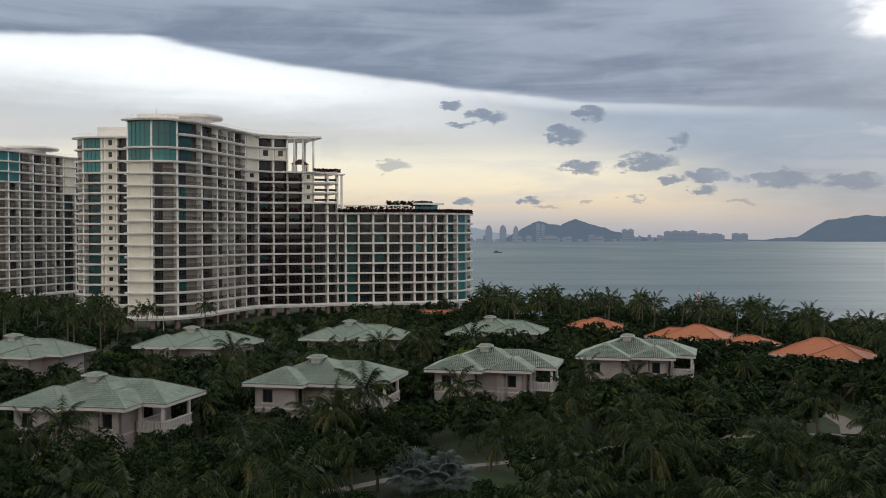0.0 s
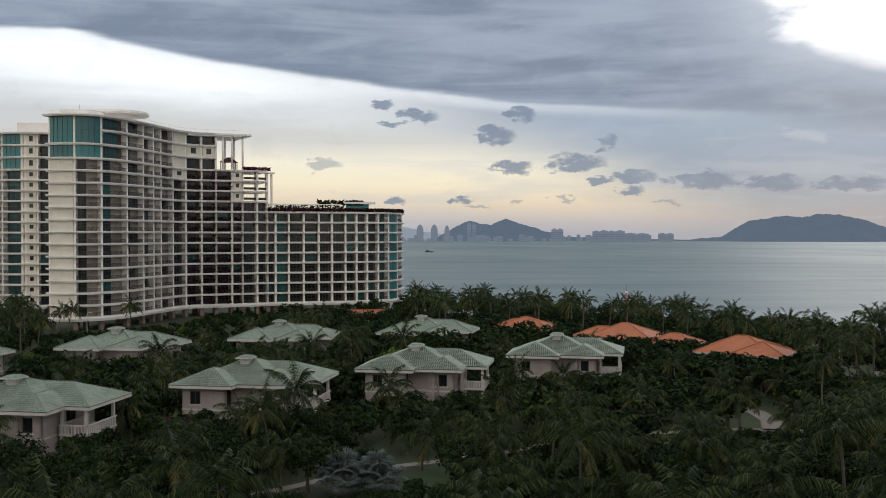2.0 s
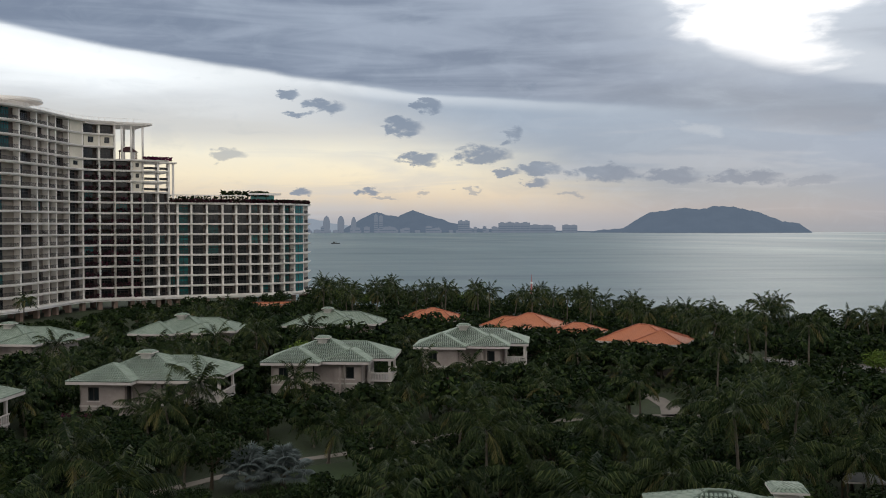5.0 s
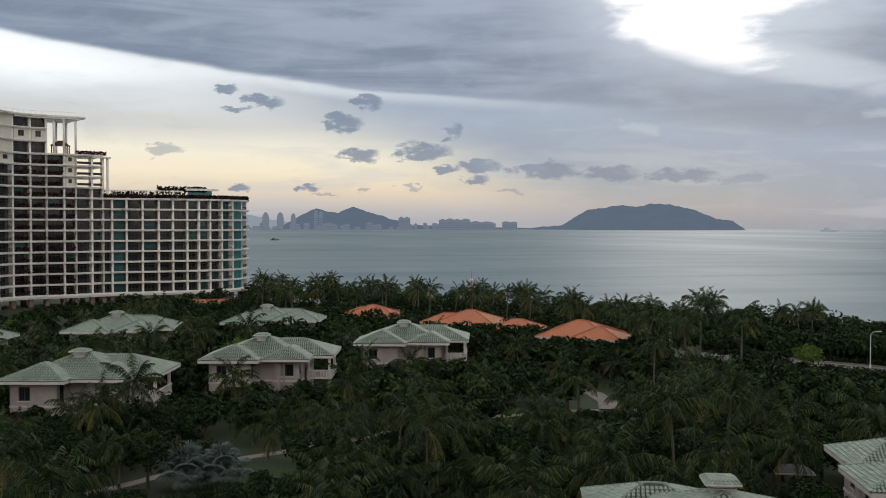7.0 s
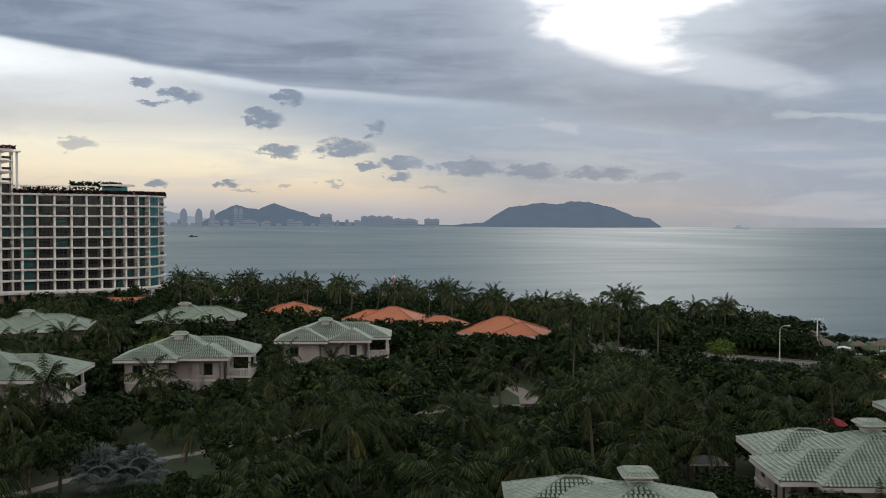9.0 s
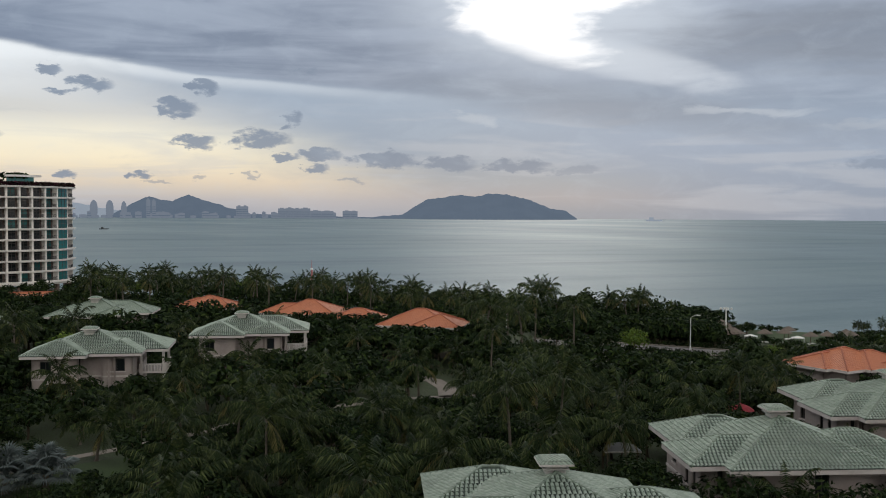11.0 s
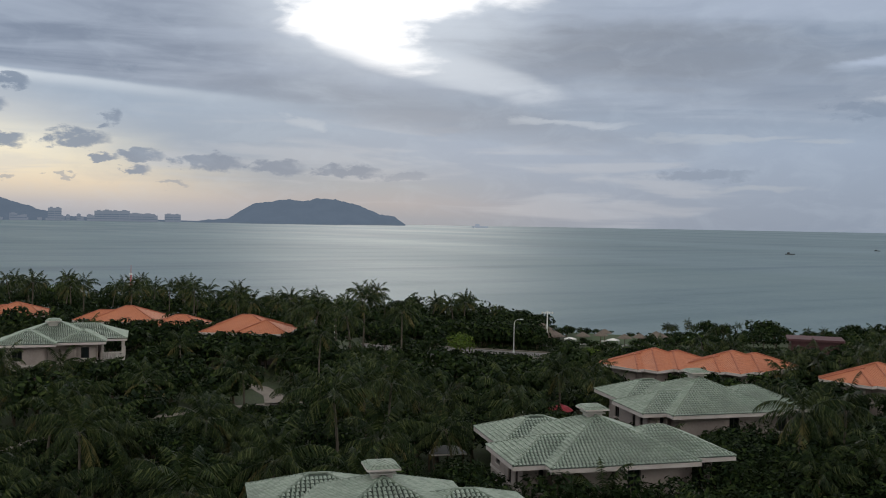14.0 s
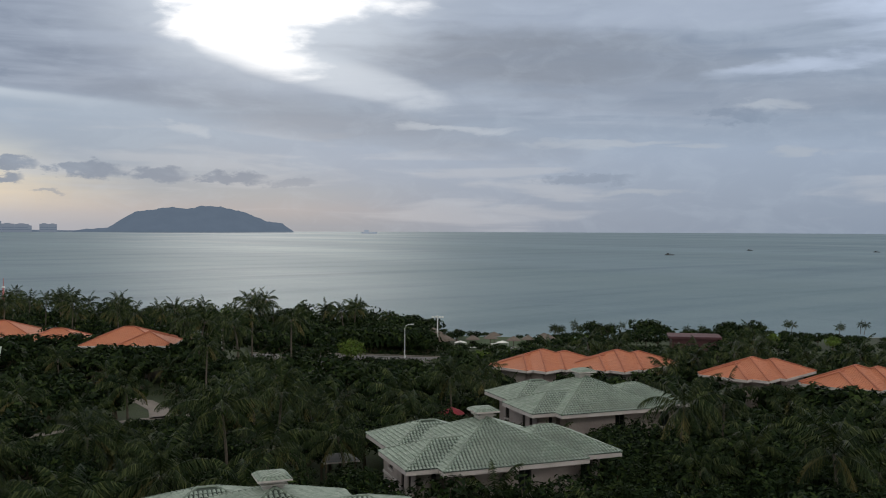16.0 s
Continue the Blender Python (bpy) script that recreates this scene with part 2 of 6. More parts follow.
def leafy(name, base, second, light, rough=0.65, translucent=0.12):
    """Leaves: the shade of green changes from leaf to leaf, tree to tree and over the crown."""
    m = bpy.data.materials.new(name)
    m.use_nodes = True
    n = Nodes(m.node_tree)
    island = n.add("ShaderNodeNewGeometry").outputs["Random Per Island"]
    pos = n.add("ShaderNodeNewGeometry").outputs["Position"]
    tree = n.step(n.noise(pos, 0.17, 2, 0.5), 0.40, 0.60)
    patch = n.noise(pos, 0.6, 3, 0.6)
    c = n.mix(tree, base, second)
    c = n.mix(n.math("MULTIPLY", n.step(island, 0.55, 1.0), 0.65), c, light)
    c = n.mix(n.math("MULTIPLY", n.step(patch, 0.5, 0.75), 0.35), c, light)
    hsv = n.add("ShaderNodeHueSaturation")
    n.put(hsv.inputs["Value"], n.math("ADD", 0.70, n.math("MULTIPLY", n.math("FRACT", n.math("MULTIPLY", tree, 3.31)), 0.6)))
    n.put(hsv.inputs["Color"], c)
    b = n.add("ShaderNodeBsdfPrincipled")
    n.put(b.inputs["Base Color"], hsv.outputs[0])
    b.inputs["Roughness"].default_value = rough
    b.inputs["Specular IOR Level"].default_value = 0.06
    t = n.add("ShaderNodeBsdfTranslucent")
    n.put(t.inputs[0], hsv.outputs[0])
    mx = n.add("ShaderNodeMixShader")
    mx.inputs[0].default_value = translucent
    n.put(mx.inputs[1], b.outputs[0])
    n.put(mx.inputs[2], t.outputs[0])
    n.put(n.add("ShaderNodeOutputMaterial").inputs[0], mx.outputs[0])
    return m


def tiles(name, base, second, joint, pale):
    """Glazed roof tiles: rolls across the slope and overlapping courses down it, by the roof's own UV in metres."""
    m = bpy.data.materials.new(name)
    m.use_nodes = True
    n = Nodes(m.node_tree)
    uv = n.add("ShaderNodeTexCoord").outputs["UV"]
    sep = n.add("ShaderNodeSeparateXYZ")
    n.put(sep.inputs[0], uv)
    u, v = sep.outputs[0], sep.outputs[1]
    cu = n.math("DIVIDE", u, 0.29)
    cv = n.math("DIVIDE", v, 0.37)
    fu, fv = n.math("FRACT", cu), n.math("FRACT", cv)
    roll = n.math("SINE", n.math("MULTIPLY", fu, math.pi))
    height = n.math("ADD", n.math("POWER", roll, 0.7), n.math("MULTIPLY", n.math("SUBTRACT", 1.0, fv), 0.55))
    cell = n.add("ShaderNodeTexWhiteNoise", noise_dimensions="2D")
    n.put(cell.inputs["Vector"], n.vec(n.math("FLOOR", cu), n.math("FLOOR", cv)))
    pos = n.add("ShaderNodeNewGeometry").outputs["Position"]
    stain = n.noise(pos, 0.5, 5, 0.62)
    grain = n.noise(pos, 7.0, 4, 0.6)
    c = n.mix(n.step(stain, 0.35, 0.7), base, second)
    c = n.mix(n.math("MULTIPLY", cell.outputs["Value"], 0.45), c, pale)
    c = n.mix(n.math("MULTIPLY", n.step(grain, 0.55, 0.8), 0.4), c, joint)
    gap = n.math("MAXIMUM", n.step(roll, 0.40, 0.10), n.step(fv, 0.80, 0.98, 0.0, 0.75))
    c = n.mix(n.math("MULTIPLY", gap, 0.9), c, joint)
    b = n.add("ShaderNodeBsdfPrincipled")
    n.put(b.inputs["Base Color"], c)
    b.inputs["Roughness"].default_value = 0.6
    b.inputs["Specular IOR Level"].default_value = 0.25
    bp = n.add("ShaderNodeBump")
    bp.inputs["Strength"].default_value = 0.9
    bp.inputs["Distance"].default_value = 0.07
    n.put(bp.inputs["Height"], height)
    n.put(b.inputs["Normal"], bp.outputs[0])
    n.put(n.add("ShaderNodeOutputMaterial").inputs[0], b.outputs[0])
    return m


def glazed(name, base, pale):
    """Weathered glaze: each tile a shade of its own, with broad stains and lichen."""
    m = bpy.data.materials.new(name)
    m.use_nodes = True
    n = Nodes(m.node_tree)
    geo = n.add("ShaderNodeNewGeometry")
    pos = geo.outputs["Position"]
    stain = n.noise(pos, 0.45, 5, 0.62)
    grain = n.noise(pos, 9.0, 4, 0.6)
    c = n.mix(n.math("MULTIPLY", geo.outputs["Random Per Island"], 0.5), base, pale)
    c = n.mix(n.step(stain, 0.42, 0.72, 0.0, 0.45), c, tuple(q * 0.55 for q in base))
    c = n.mix(n.step(grain, 0.55, 0.8, 0.0, 0.35), c, (0.10, 0.11, 0.095))
    b = n.add("ShaderNodeBsdfPrincipled")
    n.put(b.inputs["Base Color"], c)
    n.put(b.inputs["Roughness"], n.step(stain, 0.3, 0.7, 0.28, 0.45))
    b.inputs["Specular IOR Level"].default_value = 0.5
    n.put(n.add("ShaderNodeOutputMaterial").inputs[0], b.outputs[0])
    return m


def glassy(name, tint, rough=0.08, clear=0.0):
    m = bpy.data.materials.new(name)
    m.use_nodes = True
    n = Nodes(m.node_tree)
    b = n.add("ShaderNodeBsdfPrincipled")
    r = n.add("ShaderNodeObjectInfo").outputs["Random"]
    c = n.mix(r, tint, tuple(t * 0.45 for t in tint))
    n.put(b.inputs["Base Color"], c)
    b.inputs["Roughness"].default_value = rough
    b.inputs["Specular IOR Level"].default_value = 0.4
    n.put(n.add("ShaderNodeOutputMaterial").inputs[0], b.outputs[0])
    return m


def sea_material():
    m = bpy.data.materials.new("sea_water")
    m.use_nodes = True
    n = Nodes(m.node_tree)
    pos = n.add("ShaderNodeNewGeometry").outputs["Position"]
    mp = n.add("ShaderNodeMapping")
    mp.inputs["Rotation"].default_value = (0, 0, radians(-35))
    mp.inputs["Scale"].default_value = (1.0, 0.35, 1.0)
    n.put(mp.inputs[0], pos)
    swell = n.noise(mp.outputs[0], 0.05, 5, 0.6)
    chop = n.noise(mp.outputs[0], 0.6, 5, 0.65)
    drift = n.noise(mp.outputs[0], 0.0035, 4, 0.55)
    c = n.mix(n.step(drift, 0.35, 0.65), (0.098, 0.155, 0.180), (0.125, 0.185, 0.208))
    lines = n.add("ShaderNodeMapping")
    lines.inputs["Rotation"].default_value = (0, 0, radians(28))
    lines.inputs["Scale"].default_value = (0.16, 1.0, 1.0)
    n.put(lines.inputs[0], pos)
    glint_streaks = n.noise(lines.outputs[0], 0.022, 6, 0.68, 0.4)
    # glitter of the ripples painted in as lighter and darker streaks
    c = n.mix(n.step(glint_streaks, 0.36, 0.62, 0.0, 0.75), c, (0.155, 0.215, 0.235))
    c = n.mix(n.step(glint_streaks, 0.48, 0.30, 0.0, 0.60), c, (0.065, 0.110, 0.135))
    b = n.add("ShaderNodeBsdfPrincipled")
    n.put(b.inputs["Base Color"], c)
    n.put(b.inputs["Roughness"], n.step(drift, 0.3, 0.7, 0.30, 0.42))
    b.inputs["IOR"].default_value = 1.33
    b.inputs["Specular IOR Level"].default_value = 0.07
    bp = n.add("ShaderNodeBump")
    bp.inputs["Strength"].default_value = 0.55
    bp.inputs["Distance"].default_value = 0.8
    n.put(bp.inputs["Height"], n.math("ADD", swell, n.math("MULTIPLY", chop, 0.25)))
    n.put(b.inputs["Normal"], bp.outputs[0])
    n.put(n.add("ShaderNodeOutputMaterial").inputs[0], b.outputs[0])
    return m


def ground_material():
    """Lawn and dark planted soil under the trees."""
    m = bpy.data.materials.new("ground_cover")
    m.use_nodes = True
    n = Nodes(m.node_tree)
    pos = n.add("ShaderNodeNewGeometry").outputs["Position"]
    a, g = n.noise(pos, 0.06, 4, 0.6), n.noise(pos, 2.5, 5, 0.7)
    c = n.mix(n.step(a, 0.4, 0.6), (0.020, 0.032, 0.011), (0.034, 0.054, 0.016))
    c = n.mix(n.step(g, 0.45, 0.75), c, (0.030, 0.026, 0.016))
    b = n.add("ShaderNodeBsdfPrincipled")
    n.put(b.inputs["Base Color"], c)
    b.inputs["Roughness"].default_value = 0.9
    bp = n.add("ShaderNodeBump")
    bp.inputs["Distance"].default_value = 0.1
    n.put(bp.inputs["Height"], g)
    n.put(b.inputs["Normal"], bp.outputs[0])
    n.put(n.add("ShaderNodeOutputMaterial").inputs[0], b.outputs[0])
    return m


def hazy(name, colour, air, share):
    """Far land seen through kilometres of bright air: the haze is painted as a glow mixed over the land's colour."""
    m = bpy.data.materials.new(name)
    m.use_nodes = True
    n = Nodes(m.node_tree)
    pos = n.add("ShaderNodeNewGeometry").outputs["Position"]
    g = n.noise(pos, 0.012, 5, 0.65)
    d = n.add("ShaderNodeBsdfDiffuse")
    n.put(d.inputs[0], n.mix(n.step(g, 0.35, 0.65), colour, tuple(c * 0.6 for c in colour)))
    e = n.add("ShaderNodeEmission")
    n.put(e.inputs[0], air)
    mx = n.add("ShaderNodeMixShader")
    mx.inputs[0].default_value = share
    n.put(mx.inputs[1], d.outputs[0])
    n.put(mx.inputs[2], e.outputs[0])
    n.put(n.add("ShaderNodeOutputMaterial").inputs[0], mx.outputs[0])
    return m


M = {}
M["render"] = material("white_render", (0.86, 0.825, 0.79), 0.75, (0.77, 0.735, 0.70), 0.25, (0.88, 0.85, 0.83), 3.0, 0.15, coords="World")
M["cream"] = material("cream_render", (0.70, 0.66, 0.57), 0.8, (0.62, 0.58, 0.50), 0.25, (0.74, 0.71, 0.63), 3.0, 0.1, coords="World")
# balcony back walls: shade inside the bays is put into both browns, gloom most
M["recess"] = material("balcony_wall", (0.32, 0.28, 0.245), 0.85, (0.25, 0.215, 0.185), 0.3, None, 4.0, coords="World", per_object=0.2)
M["gloom"] = material("shaded_balcony_wall", (0.115, 0.085, 0.075), 0.85, (0.075, 0.058, 0.052), 0.3, None, 4.0, coords="World", per_object=0.35)
M["glass"] = glassy("dark_glass", (0.022, 0.028, 0.032))
M["teal"] = glassy("teal_glass", (0.035, 0.21, 0.215), 0.12)
M["rail"] = material("dark_metal", (0.035, 0.035, 0.038), 0.5, metal=0.4)
M["frame"] = material("window_frame", (0.05, 0.045, 0.042), 0.5)
M["pilotis"] = material("brown_stone", (0.30, 0.21, 0.17), 0.8, (0.24, 0.17, 0.14), 0.8, coords="World")
M["roof_deck"] = material("roof_concrete", (0.42, 0.41, 0.39), 0.9, (0.33, 0.32, 0.31), 0.2, coords="World")
M["green"] = tiles("green_roof_tiles", (0.235, 0.30, 0.235), (0.175, 0.235, 0.185), (0.05, 0.07, 0.058), (0.40, 0.45, 0.385))
M["orange"] = tiles("orange_roof_tiles", (0.52, 0.175, 0.08), (0.44, 0.145, 0.068), (0.24, 0.068, 0.036), (0.58, 0.25, 0.14))
M["green_tile"] = glazed("glazed_green_tile", (0.25, 0.32, 0.26), (0.44, 0.50, 0.44))
# bed at about a third of the tile colour, so gaps between tiles read dark
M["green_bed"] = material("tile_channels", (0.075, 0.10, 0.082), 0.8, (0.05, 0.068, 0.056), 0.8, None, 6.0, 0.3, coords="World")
M["green_ridge"] = material("green_ridge_tiles", (0.19, 0.245, 0.19), 0.6, (0.13, 0.175, 0.14), 0.8, (0.26, 0.31, 0.26), 6.0, 0.4, coords="World")
M["orange_ridge"] = material("orange_ridge_tiles", (0.42, 0.14, 0.075), 0.6, (0.32, 0.10, 0.055), 0.8, None, 6.0, 0.4, coords="World")
M["villa_wall"] = material("villa_wall", (0.42, 0.365, 0.345), 0.8, (0.34, 0.295, 0.28), 0.35, (0.47, 0.42, 0.40), 4.0, 0.2, coords="World")
M["fascia"] = material("eave_board", (0.60, 0.56, 0.54), 0.7, (0.50, 0.46, 0.44), 0.5, coords="World")
M["chimney"] = material("vent_stone", (0.52, 0.50, 0.48), 0.8, (0.40, 0.39, 0.37), 1.0, coords="World", bump=0.3)
M["curtain"] = material("curtain", (0.35, 0.22, 0.10), 0.9, coords="World")
M["bark"] = material("palm_bark", (0.13, 0.11, 0.088), 0.9, (0.085, 0.07, 0.056), 1.5, None, 9.0, 0.5)
M["bark_dark"] = material("tree_bark", (0.11, 0.085, 0.06), 0.9, (0.07, 0.055, 0.04), 1.5, None, 9.0, 0.5)
M["leaf"] = leafy("broad_leaves", (0.013, 0.026, 0.0085), (0.0085, 0.0185, 0.008), (0.058, 0.088, 0.022))
M["leaf_lime"] = leafy("lime_leaves", (0.10, 0.16, 0.030), (0.085, 0.14, 0.03), (0.17, 0.22, 0.04))
M["frond"] = leafy("palm_fronds", (0.014, 0.027, 0.010), (0.019, 0.033, 0.011), (0.115, 0.135, 0.048), 0.40, 0.10)
M["frond_dry"] = leafy("dry_fronds", (0.13, 0.12, 0.045), (0.11, 0.10, 0.04), (0.18, 0.15, 0.06), 0.6, 0.12)
M["silver"] = leafy("silver_fronds", (0.15, 0.185, 0.185), (0.12, 0.155, 0.155), (0.27, 0.31, 0.31), 0.55, 0.1)
M["bloom"] = leafy("purple_blossom", (0.13, 0.018, 0.065), (0.10, 0.016, 0.05), (0.20, 0.03, 0.11))
M["planter"] = leafy("terrace_plants", (0.030, 0.018, 0.020), (0.025, 0.024, 0.015), (0.14, 0.025, 0.065))
M["sea"] = sea_material()
M["ground"] = ground_material()
M["sand"] = material("sand", (0.27, 0.235, 0.19), 0.95, (0.22, 0.19, 0.155), 0.1, None, 1.0, coords="World")
M["lawn"] = material("mown_lawn", (0.030, 0.056, 0.013), 0.95, (0.021, 0.041, 0.010), 0.15, (0.055, 0.085, 0.024), 4.0, 0.4, coords="World")
M["paving"] = material("pale_paving", (0.23, 0.20, 0.175), 0.9, (0.18, 0.155, 0.135), 0.5, None, 4.0, coords="World")
M["road"] = material("asphalt", (0.16, 0.15, 0.15), 0.9, (0.13, 0.125, 0.125), 0.3, None, 6.0, coords="World")
M["slate"] = material("grey_shelter_roof", (0.15, 0.155, 0.16), 0.7, (0.11, 0.115, 0.12), 0.6, None, 5.0, coords="World")
M["lamp"] = material("lamp_metal", (0.62, 0.63, 0.64), 0.45, metal=0.3)
M["thatch"] = material("thatch", (0.15, 0.12, 0.10), 0.95, (0.11, 0.09, 0.075), 2.0, None, 14.0, 0.6)
M["dark_roof"] = material("maroon_roof", (0.085, 0.035, 0.04), 0.8, coords="World")
M["red"] = material("red_cloth", (0.30, 0.02, 0.035), 0.7)
M["buoy"] = material("beacon_paint", (0.50, 0.16, 0.15), 0.6)
M["white"] = material("white_paint", (0.78, 0.78, 0.76), 0.6)
M["hull"] = material("boat_hull", (0.05, 0.055, 0.06), 0.6)

# ---- mesh helpers ----
def mesh_of(name, verts, faces, mat, smooth=False):
    me = bpy.data.meshes.new(name)
    me.from_pydata(verts, [], faces)
    me.materials.append(mat)
    if smooth:
        me.polygons.foreach_set("use_smooth", [True] * len(me.polygons))
    me.update()
    return me


class Shape:
    """Collects vertices and faces of one part."""

    def __init__(self):
        self.v, self.f = [], []

    def add(self, verts, faces):
        k = len(self.v)
        self.v += [tuple(p) for p in verts]
        self.f += [tuple(i + k for i in f) for f in faces]
        return self

    def box(self, x0, x1, y0, y1, z0, z1, m=None, bevel=0.0):
        b = min(bevel, (x1 - x0) / 3, (y1 - y0) / 3)
        if b:
            ring = [(x0 + b, y0), (x1 - b, y0), (x1, y0 + b), (x1, y1 - b), (x1 - b, y1), (x0 + b, y1), (x0, y1 - b), (x0, y0 + b)]
        else:
            ring = [(x0, y0), (x1, y0), (x1, y1), (x0, y1)]
        return self.prism(ring, z0, z1, m)

    def prism(self, ring, z0, z1, m=None):
        k = len(ring)
        vs = [Vector((x, y, z)) for z in (z0, z1) for x, y in ring]
        if m is not None:
            vs = [m @ p for p in vs]
        fs = [(i, (i + 1) % k, (i + 1) % k + k, i + k) for i in range(k)]
        return self.add(vs, fs + [tuple(range(k - 1, -1, -1)), tuple(range(k, 2 * k))])

    def tube(self, points, radii, sides=6, cap=True):
        vs, fs = [], []
        for i, (p, r) in enumerate(zip(points, radii)):
            p = Vector(p)
            d = (Vector(points[min(i + 1, len(points) - 1)]) - Vector(points[max(i - 1, 0)])).normalized()
            s = d.cross(Vector((0, 0, 1)) if abs(d.z) < 0.9 else Vector((1, 0, 0))).normalized()
            t = d.cross(s)
            vs += [p + (s * math.cos(a) + t * math.sin(a)) * r for a in (2 * math.pi * k / sides for k in range(sides))]
        for i in range(len(points) - 1):
            fs += [(i * sides + k, i * sides + (k + 1) % sides, (i + 1) * sides + (k + 1) % sides, (i + 1) * sides + k) for k in range(sides)]
        if cap:
            fs += [tuple(range(sides - 1, -1, -1)), tuple(range((len(points) - 1) * sides, len(points) * sides))]
        return self.add(vs, fs)

    def mesh(self, name, mat, smooth=False):
        return mesh_of(name, self.v, self.f, mat, smooth)


def part(name, shape, mat, parent, label="", smooth=False, kind=""):
    me = shape if isinstance(shape, bpy.types.Mesh) else shape.mesh(name, mat, smooth)
    ob = new(name, me)
    ob.parent = parent
    return tagged(ob, label, kind=kind)


def thing(name, at, label, category, group="", turn=0.0, kind=""):
    ob = new(name)
    ob.matrix_basis = pose(*at, 0, 0, turn)
    ob.empty_display_size = 0.5
    return tagged(ob, label, category, group, kind)


def polar(azimuth, distance, z=0.0):
    a = radians(azimuth)
    return Vector((math.sin(a) * distance, math.cos(a) * distance, z))


# ---- land and water ----
SHORE = [(-2600, 2200), (-900, 900), (-150, 520), (10, 345), (90, 242), (142, 176), (200, 130), (300, 60), (420, -60), (900, -700)]
SEA_LEVEL = -3.0


def shore_y(x):
    for (x0, y0), (x1, y1) in zip(SHORE, SHORE[1:]):
        if x0 <= x <= x1:
            return y0 + (y1 - y0) * (x - x0) / (x1 - x0)
    return -700.0


def inland(x, y):
    """Metres from the shore line, positive on land (rough)."""
    best, sign = 1e9, 1
    for (x0, y0), (x1, y1) in zip(SHORE, SHORE[1:]):
        dx, dy = x1 - x0, y1 - y0
        t = max(0, min(1, ((x - x0) * dx + (y - y0) * dy) / (dx * dx + dy * dy)))
        d = math.hypot(x - x0 - t * dx, y - y0 - t * dy)
        if d < best:
            best, sign = d, (1 if dx * (y - y0) - dy * (x - x0) < 0 else -1)
    return best * sign


def build_ground():
    # rows from far inland, over the beach, down to the sea bed
    steps = [(400, 0.0), (200, 0.0), (90, 0.0), (40, 0.0), (22, -0.2), (12, -1.4), (0, -3.0), (-25, -5.0), (-80, -9.0)]
    pts = []
    for (x0, y0), (x1, y1) in zip(SHORE, SHORE[1:]):
        k = max(2, int(math.hypot(x1 - x0, y1 - y0) / 25))
        pts += [(x0 + (x1 - x0) * i / k, y0 + (y1 - y0) * i / k) for i in range(k)]
    pts.append(SHORE[-1])
    nx, ny = -0.70, -0.714           # straight inland
    vs, fs = [], []
    for x, y in pts:
        vs += [(x + nx * d * 1.05, y + ny * d * 1.05, z) for d, z in [(3500, 0.0)] + steps]
    w = len(steps) + 1
    for i in range(len(pts) - 1):
        fs += [(i * w + k, (i + 1) * w + k, (i + 1) * w + k + 1, i * w + k + 1) for k in range(w - 1)]
    ob = new("ground", mesh_of("ground", vs, fs, M["ground"], True))
    ob.data.materials.append(M["sand"])
    for p in ob.data.polygons:
        if p.index % (w - 1) >= 5:
            p.material_index = 1
    tagged(ob, "planted resort ground running down to a sandy beach", "ground", kind="structure")
    ring = [(4850 * math.cos(a), 4850 * math.sin(a), SEA_LEVEL) for a in (2 * math.pi * k / 256 for k in range(256))]
    sea = new("water", mesh_of("water", ring, [tuple(range(256))], M["sea"]))
    tagged(sea, "calm grey-blue sea under an overcast sky", "sea", kind="structure")


build_ground()


def sheet(name, ring, z, mat, label, category):
    """A thin slab laid on the ground."""
    ob = new(name, Shape().prism(ring, z - 0.12, z).mesh(name, mat))
    return tagged(ob, label, category, kind="structure")


def band(points, width):
    left, right = [], []
    for i, p in enumerate(points):
        a, b = Vector(points[max(i - 1, 0)]), Vector(points[min(i + 1, len(points) - 1)])
        d = (b - a).normalized() * width / 2
        left.append((p[0] - d.y, p[1] + d.x))
        right.append((p[0] + d.y, p[1] - d.x))
    return right + left[::-1]


def strip(name, points, width, z, mat, label, category):
    ring = band(points, width)
    k = len(points)
    s = Shape()
    vs = [(x, y, zz) for zz in (z - 0.1, z) for x, y in ring]
    fs = []
    for i in range(k - 1):
        a, b, c, d = i, i + 1, 2 * k - 2 - i, 2 * k - 1 - i
        fs += [(a + 2 * k, b + 2 * k, c + 2 * k, d + 2 * k), (a, b, b + 2 * k, a + 2 * k), (d, d + 2 * k, c + 2 * k, c)]
    s.add(vs, fs)
    return tagged(new(name, s.mesh(name, mat)), label, category, kind="structure")


PATHS = [
    ([(-24, 80), (-12.5, 86.8), (-7.6, 90.6), (-2, 95.5), (1.7, 97.5), (6.4, 99.3), (14, 103), (22, 108), (30, 111.2), (43.4, 113.2), (54, 111.8), (62, 114)], 1.3),
    ([(48.7, 112), (51, 118), (51.6, 124), (49, 131)], 2.6),
    ([(36, 62), (41, 66), (47, 69)], 1.5),
    ([(62, 114), (70, 121), (80, 128), (92, 131)], 1.6),
]
ROAD = [(84, 156), (99, 141.5), (107, 131.5), (118, 119), (134, 104), (160, 84)]
for pts, wide in PATHS:
    strip("footpath", pts, wide, 0.05, M["paving"], "pale paved garden footpath winding between the trees", "path")
strip("road", ROAD, 7.0, 0.06, M["road"], "grey asphalt road between hedges behind the beach", "road")
off = 4.0
for sgn in (-1, 1):
    s = Shape()
    side = [(p[0] + sgn * 0.66 * off, p[1] + sgn * 0.75 * off) for p in ROAD]
    strip("kerb", side, 0.35, 0.20, M["paving"], "pale concrete kerb along the road", "kerb")
